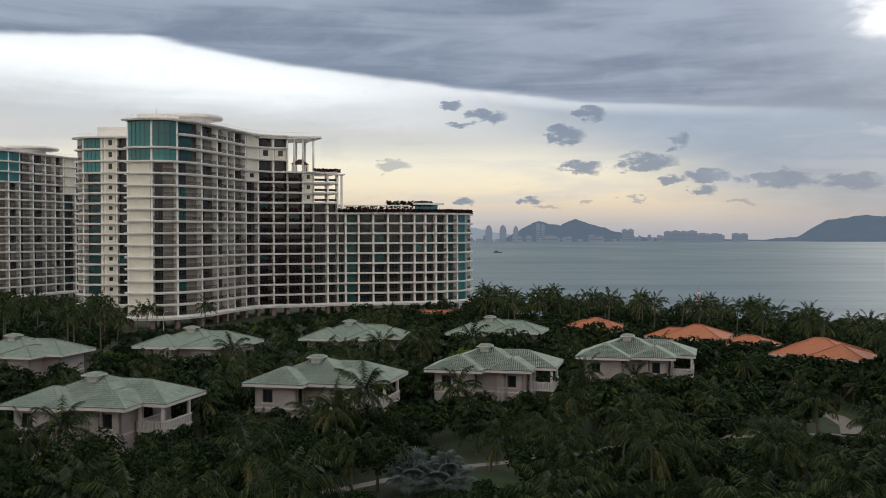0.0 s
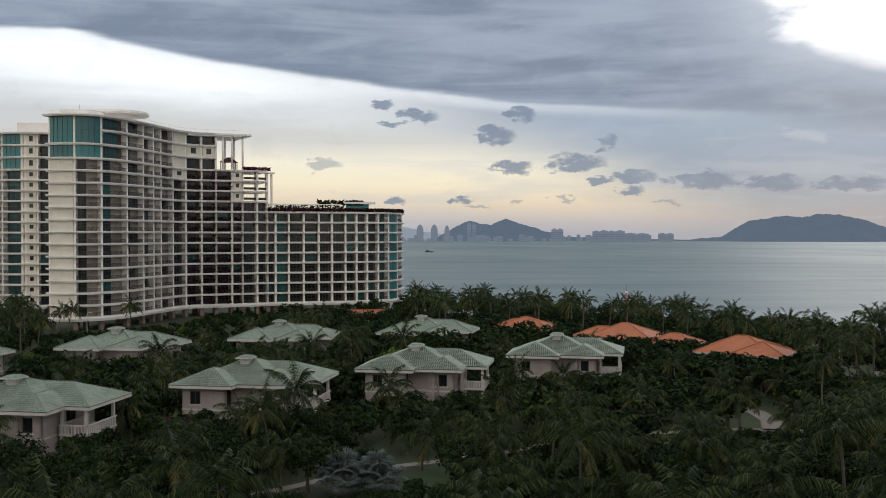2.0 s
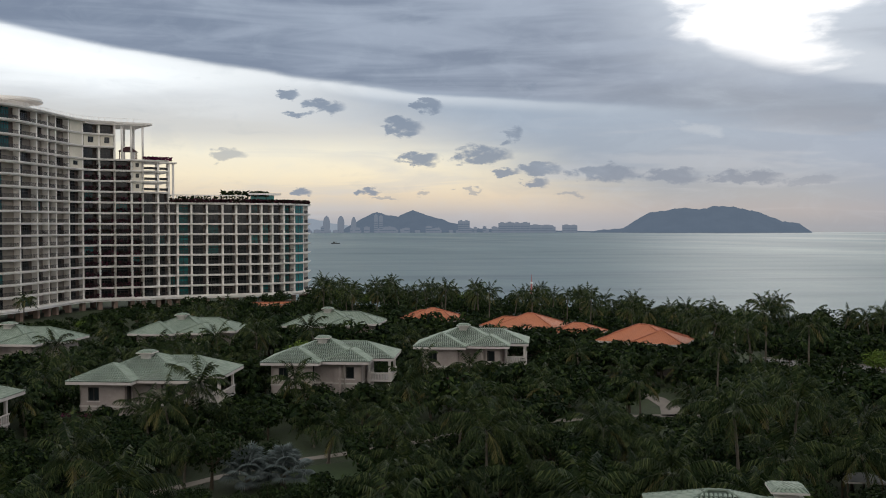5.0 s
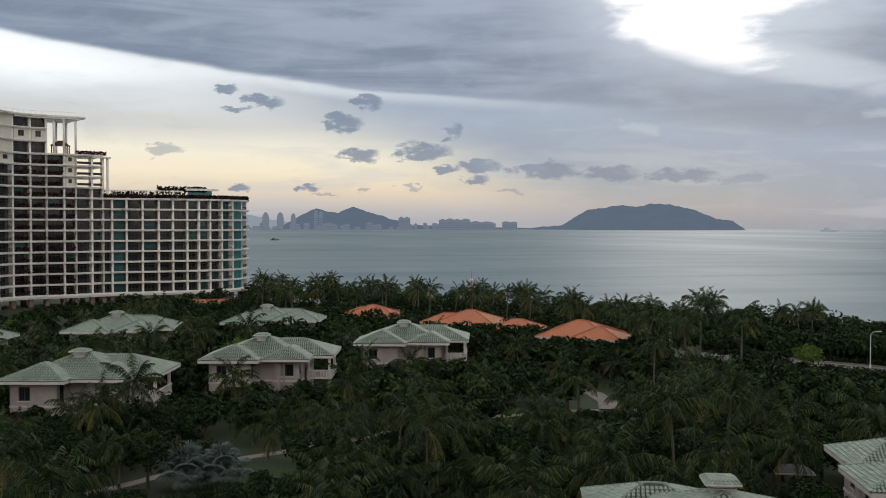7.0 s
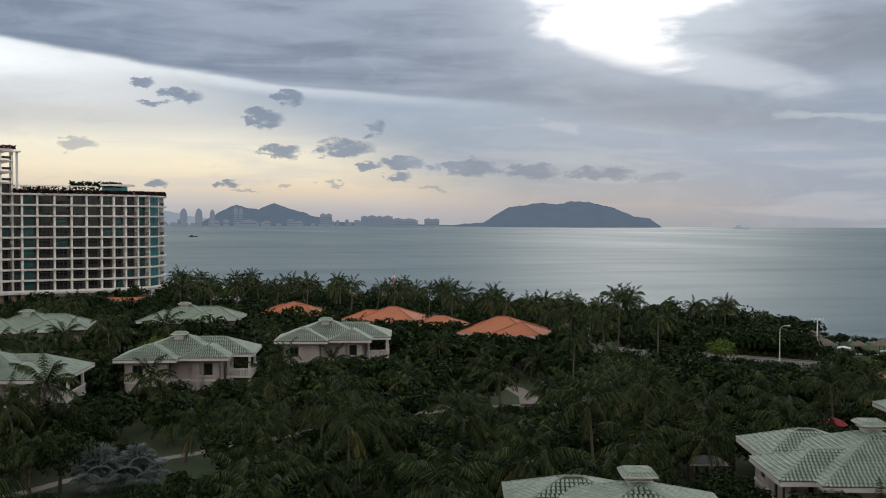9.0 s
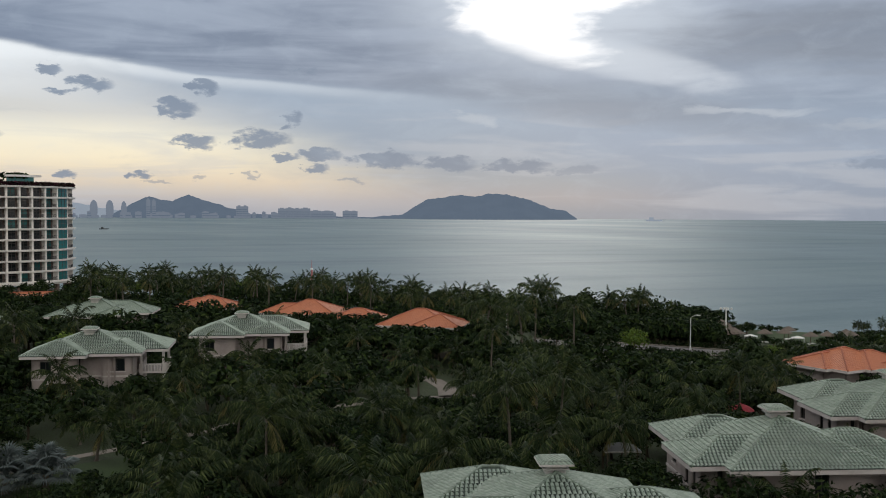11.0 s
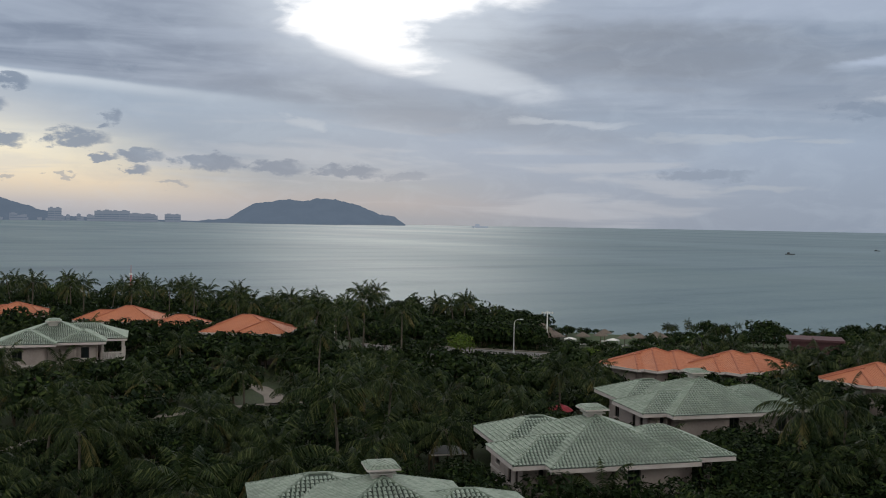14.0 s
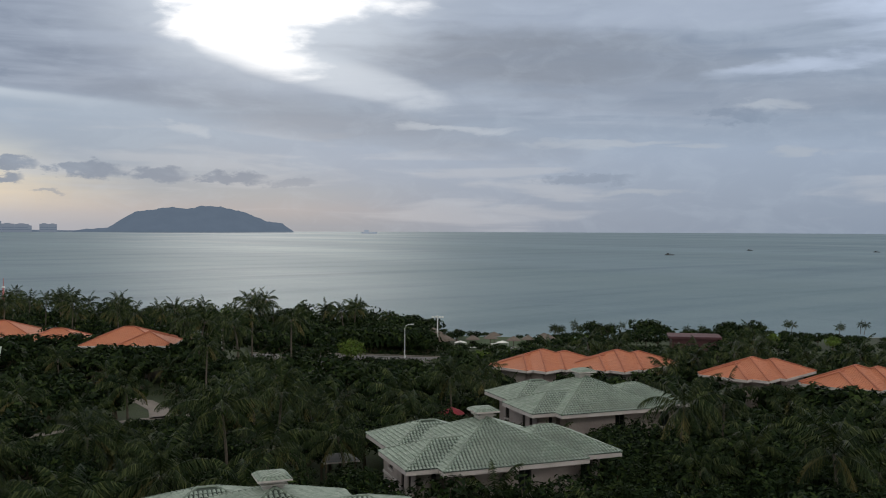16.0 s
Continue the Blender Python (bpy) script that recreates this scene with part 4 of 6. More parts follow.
pg = MAIN.band(Shape(), COLS[20], COLS[23], 2.0, 8.0, 33.9, 34.5)
for i in range(10):
    MAIN.band(pg, COLS[14] + 2.5 * i, COLS[14] + 2.5 * i + 0.3, 2.0, 2.3, 31.3, 33.6)
MAIN.band(pg, COLS[14], COLS[14] + 23, 1.9, 2.4, 33.5, 33.75)
part("pergola", pg, M["render"], main_block, "white roof-garden pergola")
part("wall", MAIN.band(Shape(), COLS[20] + 1, COLS[23] - 1, 4.5, 4.9, 31.3, 33.9), M["teal"], main_block)
c = MAIN.at(COLS[4], 7.5)
roof_disc(main_block, (c.x, c.y), 8.0, 54.4, 3.0)
c = MAIN.at(COLS[1], 5)
part("mast", Shape().tube([(c.x, c.y, 54.4), (c.x, c.y, 57.6)], [0.12, 0.05]), M["lamp"], main_block)
part("roof_pavilion", Shape().prism([(c.x - 4, c.y - 3), (c.x + 4, c.y - 3), (c.x + 5, c.y + 4), (c.x - 4, c.y + 4)], 54.4, 55.8), M["render"], main_block)

# the neighbour with the same plan, farther off
SHIFT = Vector((-86.5, 82.0))
BACK = Facade([(x + SHIFT.x, y + SHIFT.y) for x, y in ((-89, 268), (-87, 256), (-82, 245.2), (-77, 243.2), (-71.5, 243.8), (-66.5, 249), (-62.8, 259), (-59.8, 270), (-56.5, 280), (-52, 285), (-44, 287), (-36, 289))])
bcol = [BACK.cross(azimuth_of(x)) for x in (-48, -30, -8, 18, 37, 62, 83, 100, 115, 135)]
bcol = [1.0] + [b for b in bcol if b > 3.0] + [BACK.length - 0.5]


def back_style(i, n):
    def st(k):
        if k >= 13 and i <= n - 7:
            return "glass"
        if i == 0:
            return "wall"
        if i == n - 2:
            return "narrow" if k < 12 else "wall"
        return "pale" if k % 3 or i % 2 else "bay"
    return st


back_block = curved_tower("apartment_building", "white curved apartment block with rows of balconies, farther off", BACK, bcol, [back_style(i, len(bcol) - 1) for i in range(len(bcol) - 1)], rnd)
parapet(back_block, BACK, bcol[0], bcol[-1], 54.5)
c = BACK.at(bcol[-5], 7.5)
roof_disc(back_block, (c.x, c.y), 10.5, 54.4, 2.8)

# the neighbour with punched windows
SIDE = Facade([(-119, 305), (-115.8, 297), (-112, 290.5), (-107, 287.8), (-101, 287.2), (-90, 287.2), (-78, 288)])
scol = [SIDE.cross(azimuth_of(x)) for x in (137, 147, 179, 187, 207, 225, 245)]


def side_style(i):
    def st(k):
        if i == 1 and k >= 13:
            return "glass"
        return ("bay", "tealed", "window", "window", "narrow", "bay")[i]
    return st


side_block = curved_tower("apartment_building", "white apartment tower with punched windows and a teal glass corner", SIDE, scol, [side_style(i) for i in range(len(scol) - 1)], rnd)
parapet(side_block, SIDE, scol[0], scol[-1], 54.5)
c = SIDE.at(scol[3], 5)
part("roof_pavilion", Shape().prism([(c.x - 3, c.y - 3), (c.x + 8, c.y - 3), (c.x + 8, c.y + 4), (c.x - 3, c.y + 4)], 54.4, 57.5), M["render"], side_block)

# ---- villas ----
SLOPE = 0.41
EAVE = 5.9


def hip(shape_uv, rect, z):
    """A hipped roof over a rectangle: four planes with UV in metres along the eave and up the slope."""
    x0, x1, y0, y1 = rect
    w, d = x1 - x0, y1 - y0
    r = min(w, d) / 2
    h = r * SLOPE
    if w >= d:
        a, b = (x0 + r, (y0 + y1) / 2, z + h), (x1 - r, (y0 + y1) / 2, z + h)
    else:
        a, b = ((x0 + x1) / 2, y0 + r, z + h), ((x0 + x1) / 2, y1 - r, z + h)
    c = [(x0, y0, z), (x1, y0, z), (x1, y1, z), (x0, y1, z)]
    if w >= d:
        planes = [(c[0], c[1], b, a), (c[1], c[2], b), (c[2], c[3], a, b), (c[3], c[0], a)]
        lines = [(c[0], a), (c[3], a), (c[1], b), (c[2], b), (a, b)]
    else:
        planes = [(c[0], c[1], a), (c[1], c[2], b, a), (c[2], c[3], b), (c[3], c[0], a, b)]
        lines = [(c[0], a), (c[1], a), (c[2], b), (c[3], b), (a, b)]
    for pl in planes:
        o, e = Vector(pl[0]), (Vector(pl[1]) - Vector(pl[0])).normalized()
        up = Vector((-e.y, e.x, SLOPE)).normalized()
        shape_uv.append((pl, [((Vector(p) - o).dot(e) + o.dot(e), (Vector(p) - o).dot(up)) for p in pl]))
    return lines


def roof_mesh(name, planes, mat):
    vs, fs, uvs = [], [], []
    for pl, uv in planes:
        fs.append(tuple(range(len(vs), len(vs) + len(pl))))
        vs += pl
        uvs += uv
    me = mesh_of(name, vs, fs, mat)
    layer = me.uv_layers.new(name="slope")
    for i, (u, v) in enumerate(uvs):
        layer.data[i].uv = (u, v)
    return me


def barrel_tiles(planes, rects, own, z, seed):
    """Lapping half-round tiles in courses over the slopes; those buried under a neighbouring wing are left out."""
    rnd = random.Random(seed)
    across, course = 0.30, 0.37
    arc = [(-0.118, 0.0), (-0.08, 0.075), (0.0, 0.105), (0.08, 0.075), (0.118, 0.0)]
    s = Shape()
    for pl, _ in planes:
        o = Vector(pl[0])
        e = (Vector(pl[1]) - o).normalized()
        up = Vector((-e.y, e.x, SLOPE)).normalized()
        nor = e.cross(up)
        poly = [((Vector(p) - o).dot(e), (Vector(p) - o).dot(up)) for p in pl]
        for r in range(int(max(v for _, v in poly) / course)):
            v0 = r * course - 0.03
            # where the slope begins and ends at the middle of this course
            vm = v0 + course * 0.5
            cuts = []
            for (u0, w0), (u1, w1) in zip(poly, poly[1:] + poly[:1]):
                if (w0 - vm) * (w1 - vm) < 0:
                    cuts.append(u0 + (u1 - u0) * (vm - w0) / (w1 - w0))
            if len(cuts) < 2:
                continue
            a, b = min(cuts), max(cuts)
            n = max(1, round((b - a) / across))
            for k in range(n):
                u = a + (b - a) * (k + 0.5) / n
                c = o + e * u + up * vm
                if any(j != own and q[0] < c.x < q[1] and q[2] < c.y < q[3] and z + SLOPE * min(c.x - q[0], q[1] - c.x, c.y - q[2], q[3] - c.y) > c.z + 0.12 for j, q in enumerate(rects)):
                    continue
                lift = 0.065 + rnd.uniform(-0.008, 0.012)
                skew = rnd.uniform(-0.012, 0.012)
                low = [o + e * (u + x + skew) + up * v0 + nor * (h + lift) for x, h in arc]
                top = [o + e * (u + x * 0.9) + up * (v0 + course + 0.04) + nor * (h * 0.9 + 0.004) for x, h in arc]
                s.add(low + top, [(i, i + 1, i + 6, i + 5) for i in range(4)])
    return s


def ridge_caps(lines):
    """Half-round cap tiles, laid lapping along hips and ridges."""
    s = Shape()
    for a, b in lines:
        a, b = Vector(a), Vector(b)
        n = max(1, int((b - a).length / 0.42))
        for i in range(n):
            p, q = a.lerp(b, i / n), a.lerp(b, (i + 1.12) / n)
            s.tube([p + Vector((0, 0, 0.05)), q + Vector((0, 0, 0.03))], [0.12, 0.095], 6, True)
    return s


def wall_with_windows(villa, rect, z0, z1, windows):
    """Four walls of a wing; windows: (side, from, to, sill, head) cut through the wall."""
    x0, x1, y0, y1 = rect
    sides = {"s": ((x0, y0), (x1, y0)), "e": ((x1, y0), (x1, y1)), "n": ((x1, y1), (x0, y1)), "w": ((x0, y1), (x0, y0))}
    for key, (p, q) in sides.items():
        body = Shape()
        p, q = Vector(p), Vector(q)
        length = (q - p).length
        e = (q - p) / length
        m = Matrix(((e.x, -e.y, 0, p.x), (e.y, e.x, 0, p.y), (0, 0, 1, 0), (0, 0, 0, 1)))
        cut = sorted(w for w in windows if w[0] == key)
        at = 0.0
        for _, a, b, lo, hi in cut:
            a, b = a * length, b * length
            body.box(at, a, 0, 0.25, z0, z1, m)
            body.box(a, b, 0, 0.25, z0, lo, m)
            body.box(a, b, 0, 0.25, hi, z1, m)
            at = b
            win = part("window", Shape().box(a, b, 0.14, 0.17, lo, hi, m), M["glass"], villa)
            fr = Shape()
            for u in (a, b - 0.09, (a + b) / 2 - 0.04):
                fr.box(u, u + 0.09, 0.08, 0.2, lo, hi, m)
            for z in (lo, hi - 0.09):
                fr.box(a, b, 0.08, 0.2, z, z + 0.09, m)
            part("frame", fr, M["frame"], win)
            part("sill", Shape().box(a - 0.12, b + 0.12, -0.1, 0.08, lo - 0.14, lo, m, 0.03), M["fascia"], win)
        body.box(at, length, 0, 0.25, z0, z1, m)
        part("wall", body, M["villa_wall"], villa)
    course = Shape()
    for key, (p, q) in sides.items():
        p, q = Vector(p), Vector(q)
        e = (q - p).normalized()
        m = Matrix(((e.x, -e.y, 0, p.x), (e.y, e.x, 0, p.y), (0, 0, 1, 0), (0, 0, 0, 1)))
        course.box(-0.06, (q - p).length + 0.06, -0.06, 0.0, 2.75, 2.95, m)
    part("string_course", course, M["fascia"], villa)


def balcony(villa, x0, x1, y0, y1, z):
    part("balcony_slab", Shape().box(x0, x1, y0, y1, z - 0.25, z, bevel=0.05), M["fascia"], villa)
    rail = Shape()
    for a, b, c, d in ((x0, x1, y0, y0 + 0.14), (x1 - 0.14, x1, y0, y1), (x0, x0 + 0.14, y0, y1)):
        rail.box(a, b, c, d, z + 0.85, z + 1.0)
        k = max(2, int(max(b - a, d - c) / 0.35))
        for i in range(k):
            if b - a > d - c:
                u = a + (b - a) * i / k
                rail.box(u, u + 0.13, c, d, z, z + 0.86)
            else:
                u = c + (d - c) * i / k
                rail.box(a, b, u, u + 0.13, z, z + 0.86)
    part("balustrade", rail, M["fascia"], villa, "pale balustrade")


def villa(at, turn, rects, mat, ridge, label, group, vent=True, wins=(), terrace=None, mirror=False, deep_eave=1.1, z=EAVE, tiled=False, loggia=None):
    v = thing("villa", (at[0], at[1], 0.0), label, "villa", group, turn)
    if mirror:
        rects = [(-b, -a, c, d) for a, b, c, d in rects]
        terrace = (-terrace[1], -terrace[0], terrace[2], terrace[3]) if terrace else None
    for i, r in enumerate(rects):
        planes = []
        lines = hip(planes, r, z + 0.012 * i)
        x0, x1, y0, y1 = r
        zz = z + 0.012 * i
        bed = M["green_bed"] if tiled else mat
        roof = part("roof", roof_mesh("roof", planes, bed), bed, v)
        part("ridge_tiles", ridge_caps(lines), ridge, roof)
        if tiled:
            part("tile_field", barrel_tiles(planes, rects, i, z, 40 + i), M["green_tile"], roof, "glazed green half-round roof tiles", kind="stuff")
        f = Shape()
        for a, b, c, d in ((x0, x1, y0, y0 + 0.12), (x0, x1, y1 - 0.12, y1), (x0, x0 + 0.12, y0 + 0.12, y1 - 0.12), (x1 - 0.12, x1, y0 + 0.12, y1 - 0.12)):
            f.box(a, b, c, d, zz - 0.34, zz - 0.012)
        f.box(x0 + 0.12, x1 - 0.12, y0 + 0.12, y1 - 0.12, zz - 0.2, zz - 0.15)
        part("eave_board", f, M["fascia"], v)
        e = deep_eave + 0.07 * i
        wx = loggia[1] if loggia and loggia[0] == i else x1 - e
        wall_with_windows(v, (x0 + e, wx, y0 + e, y1 - e), 0.0, zz - 0.2, [(s, a, b, lo, hi) for j, s, a, b, lo, hi in wins if j == i])
    if vent:
        r = rects[0]
        cx, cy = 0.0, 0.0
        top = z + min(r[1], -r[0], r[3], -r[2]) * SLOPE + 0.18
        s = Shape().box(cx - 0.62, cx + 0.62, cy - 0.62, cy + 0.62, top - 0.7, top + 0.42, bevel=0.08)
        s.box(cx - 0.8, cx + 0.8, cy - 0.8, cy + 0.8, top + 0.02, top + 0.10)
        ch = part("roof_vent", s, M["chimney"], v, "square stone roof vent with a tiled cap")
        planes = []
        lo, hi = top + 0.42, top + 0.78
        for r0, r1, z0, z1 in ((1.05, 0.75, lo, lo + 0.2), (0.75, 0.0, lo + 0.2, hi)):
            for k in range(4):
                e = [(cx + r * sx, cy + r * sy, zz) for r, zz, j in ((r0, z0, 0), (r0, z0, 1), (r1, z1, 1), (r1, z1, 0)) for sx, sy in [((-1, -1), (1, -1), (1, 1), (-1, 1))[(k + j) % 4]]]
                planes.append((e, [(0, 0), (2 * r0, 0), (2 * r0, 0.5), (0, 0.5)]))
        part("cap", roof_mesh("cap", planes, mat), mat, ch)
        part("cap_edge", Shape().box(cx - 1.05, cx + 1.05, cy - 1.05, cy + 1.05, top + 0.30, top + 0.415), M["fascia"], ch)
    if terrace:
        x0, x1, y0, y1 = terrace
        balcony(v, x0, x1, y0, y1, 3.0)
        for x, y in ((x0 + 0.3, y0 + 0.3), (x1 - 0.3, y0 + 0.3), (x1 - 0.3, y1 - 0.3)):
            part("post", Shape().box(x - 0.17, x + 0.17, y - 0.17, y + 0.17, 0.0, z - 0.2, bevel=0.04), M["fascia"], v)
    return v


FRONT = [(-6.0, 6.4, -5.0, 7.0), (-7.0, 0.9, -7.2, 1.2), (1.0, 7.4, -5.75, 3.0), (-2.0, 10.2, -2.3, 6.7)]
FRONT_WINS = [(1, "s", 0.18, 0.42, 3.5, 5.1), (2, "s", 0.22, 0.74, 3.5, 5.1), (2, "w", 0.55, 0.8, 3.6, 5.2), (1, "e", 0.08, 0.3, 3.2, 5.4), (2, "s", 0.2, 0.45, 0.6, 2.4), (1, "s", 0.6, 0.85, 0.6, 2.3), (3, "s", 0.70, 0.97, 3.1, 5.5), (3, "e", 0.1, 0.4, 3.1, 5.4)]
CORNER = [(-6.1, 6.1, -6.8, 6.0), (-8.6, 2.0, -5.5, 1.4), (-7.7, 1.0, 0.5, 8.0), (0.0, 9.6, -5.9, 2.5)]
CORNER_WINS = [(1, "s", 0.15, 0.45, 3.5, 5.3), (1, "w", 0.25, 0.40, 3.5, 5.3), (1, "w", 0.6, 0.75, 3.5, 5.3), (0, "s", 0.55, 0.66, 3.5, 5.3), (3, "s", 0.75, 0.9, 3.5, 5.3), (1, "s", 0.2, 0.5, 0.6, 2.5), (2, "w", 0.3, 0.5, 3.5, 5.2)]
GREEN = "pale two-storey villa with hipped green tiled roofs among palms"
ORANGE = "low villa with hipped orange tiled roofs among palms"
VILLAS = []


RINGS = []           # planting close round each villa


def place(at, turn, rects, mat, label, group, wins=(), terrace=None, vent=True, zvis=2.6, z=EAVE, tiled=False, loggia=None, half=0.0):
    m, r = (M["green"], M["green_ridge"]) if mat == "green" else (M["orange"], M["orange_ridge"])
    villa(at, turn, rects, m, r, label, group, vent, wins, terrace, z=z, tiled=tiled, loggia=loggia)
    RINGS.append((at, turn, rects, zvis + (0.5 if mat == "orange" else 0.0)))
    VILLAS.append((at[0], at[1], math.hypot(*at), zvis, half or max(-min(r[0] for r in rects), max(r[1] for r in rects)), turn, rects))


for k, (at, turn) in enumerate((((-39.2, 105.9), -14), ((-16.2, 121.0), -14), ((5.9, 132.6), -14), ((28.4, 145.3), -16))):
    place(at, turn, FRONT, "green", GREEN, "green-roofed villas", FRONT_WINS, (6.5, 9.9, -2.1, 4.0), zvis=(2.6, 3.0, 2.6, 4.2)[k], tiled=True, loggia=(3, 6.4))
for k, (at, turn) in enumerate((((-67.7, 148.5), -13), ((-42.8, 160.5), -14), ((-17.0, 171.5), -14), ((8.9, 179.5), -16))):
    place(at, turn, FRONT, "green", "villa with hipped green tiled roofs half hidden by trees", "green-roofed villas", zvis=(5.8, 5.7, 6.3, 6.9)[k])
place((28.7, 49.8), -19, CORNER, "green", GREEN, "green-roofed villas", CORNER_WINS, zvis=5.0, tiled=True)
place((52.6, 57.0), -19, CORNER, "green", GREEN, "green-roofed villas", CORNER_WINS, zvis=5.7, tiled=True)
place((75.0, 66.0), -19, CORNER, "green", GREEN, "green-roofed villas", CORNER_WINS, zvis=5.0, tiled=True, half=7.5)
PAIR = [(-5.2, 5.2, -4.8, 4.8), (-2.0, 7.2, -5.6, 2.4), (-6.4, 2.0, -2.6, 4.0)]
for at, zv in (((93.8, 90.0), 4.4), ((101.6, 83.4), 5.4), ((109.6, 67.6), 5.6), ((113.2, 55.6), 5.8)):
    place(at, 6, PAIR, "orange", ORANGE, "orange-roofed villas", [(0, "s", 0.3, 0.5, 3.2, 4.5), (2, "s", 0.2, 0.5, 3.2, 4.5)], vent=False, zvis=zv, z=5.2, half=5.6)
place((47.0, 174.0), -30, [(-6.2, 6.2, -5.6, 5.6), (-9.0, 1.0, -3.8, 3.6)], "orange", ORANGE, "orange-roofed villas", vent=False, zvis=6.0, z=5.2)
place((52.6, 162.0), -30, [(-4.6, 4.6, -3.8, 3.8)], "orange", ORANGE, "orange-roofed villas", vent=False, zvis=5.9, z=5.2)
place((60.0, 150.0), -34, [(-6.6, 6.6, -5.8, 5.8), (-0.8, 8.0, -6.6, 2.4)], "orange", ORANGE, "orange-roofed villas", vent=False, zvis=5.8, z=5.2)
place((31.6, 195.0), -34, PAIR, "orange", "orange tiled villa roof mostly hidden by trees", "orange-roofed villas", vent=False, zvis=6.3, z=5.0)
place((-2.0, 262.0), 0, [(-9.0, 9.0, -3.5, 3.5)], "orange", "low orange-roofed garden restaurant at the foot of the wing", "orange-roofed villas", vent=False, zvis=3.6, z=1.9)
# places that stay open to view: x, y, lowest height seen, half width
OPEN = [(99, 142, 0.2, 3.0), (103, 137, 0.2, 3.0), (107, 131.5, 0.2, 3.0), (50.5, 119, 0.3, 2.0), (49.5, 112.5, 0.2, 3.2), (4, 98.5, 0.1, 2.6), (5.0, 89, 1.2, 1.8), (-1.5, 87, 0.8, 3.0), (-10, 89, 0.2, 2.2), (36, 113, 0.2, 2.0), (132, 138, 0.9, 5.0),
        (128, 136, 1.0, 9.0), (54, 73, 0.4, 2.0), (49.5, 73.7, 1.2, 1.4), (80, 126.3, 1.8, 2.0)]
for ox, oy, ozv, oh in OPEN:
    VILLAS.append((ox, oy, math.hypot(ox, oy), ozv, oh, 0, []))

# ---- planting ----
def frond(s, ribs, base, az, lift, length, rnd, pairs, droop):
    """A feather frond: an arching rib with two rows of narrow hanging leaflets."""
    pts, d = [Vector(base)], Vector((math.sin(az) * math.cos(lift), math.cos(az) * math.cos(lift), math.sin(lift)))
    n = 8
    for i in range(n):
        pts.append(pts[-1] + d * (length / n))
        d = (d + Vector((0, 0, -droop * (0.35 + i * 0.24)))).normalized()
    side = Vector((math.cos(az), -math.sin(az), 0))
    for i in range(n):
        w = 0.045 * (1 - i / (n + 1)) * length / 4
        (ribs or s).add([pts[i] - side * w, pts[i] + side * w, pts[i + 1] + side * w * 0.8, pts[i + 1] - side * w * 0.8], [(0, 1, 2, 3)])
    for k in range(pairs):
        t = 0.16 + 0.84 * (k + 0.5) / pairs
        i = min(int(t * n), n - 1)
        p = pts[i].lerp(pts[i + 1], t * n - i)
        along = (pts[i + 1] - pts[i]).normalized()
        size = length * 0.235 * math.sin(math.pi * min(1.0, 0.20 + t * 0.78)) ** 0.6
        for sg in (-1, 1):
            hang = rnd.uniform(0.45, 1.0)
            tip = p + side * sg * size * rnd.uniform(0.45, 0.75) + along * size * 0.45 + Vector((0, 0, -size * hang))
            hw = along * (length * 0.33 / pairs)
            s.add([p - hw, p + hw, tip + hw * 0.3, tip - hw * 0.3], [(0, 1, 2, 3)])


def palm_meshes(seed, fronds, pairs, height, length):
    rnd = random.Random(seed)
    bend = Vector((rnd.uniform(-1.0, 1.0), rnd.uniform(-1.0, 1.0), 0))
    trunk = Shape()
    pts = [Vector((bend.x * t * t, bend.y * t * t, height * t)) for t in (0, 0.05, 0.25, 0.5, 0.75, 1.0)]
    trunk.tube(pts, [0.26, 0.17, 0.14, 0.12, 0.11, 0.12], 7, False)
    top = pts[-1]
    crown = Shape()
    for i in range(fronds):
        az = i * 2.39996 + rnd.uniform(-0.25, 0.25)
        lift = 1.30 - 1.85 * (i / fronds) ** 0.9 + rnd.uniform(-0.14, 0.14)
        frond(crown, None, top, az, lift, length * rnd.uniform(0.82, 1.12), rnd, pairs, rnd.uniform(0.13, 0.24))
    nuts = Shape()
    for i in range(7):
        a = rnd.uniform(0, 6.28)
        c = top + Vector((math.cos(a) * 0.3, math.sin(a) * 0.3, -0.3 - rnd.uniform(0, 0.25)))
        nuts.tube([c + Vector((0, 0, -0.14)), c, c + Vector((0, 0, 0.14))], [0.05, 0.13, 0.05], 5, False)
    dead = Shape()
    for i in range(rnd.randint(1, 3)):
        frond(dead, None, top, rnd.uniform(0, 6.28), rnd.uniform(-0.75, -0.1), length * 0.85, rnd, max(6, pairs - 6), 0.22)
    return trunk.mesh("trunk", M["bark"], True), crown.mesh("crown", M["frond"]), nuts.mesh("nut_cluster", M["leaf"]), dead.mesh("dry_frond", M["frond_dry"])


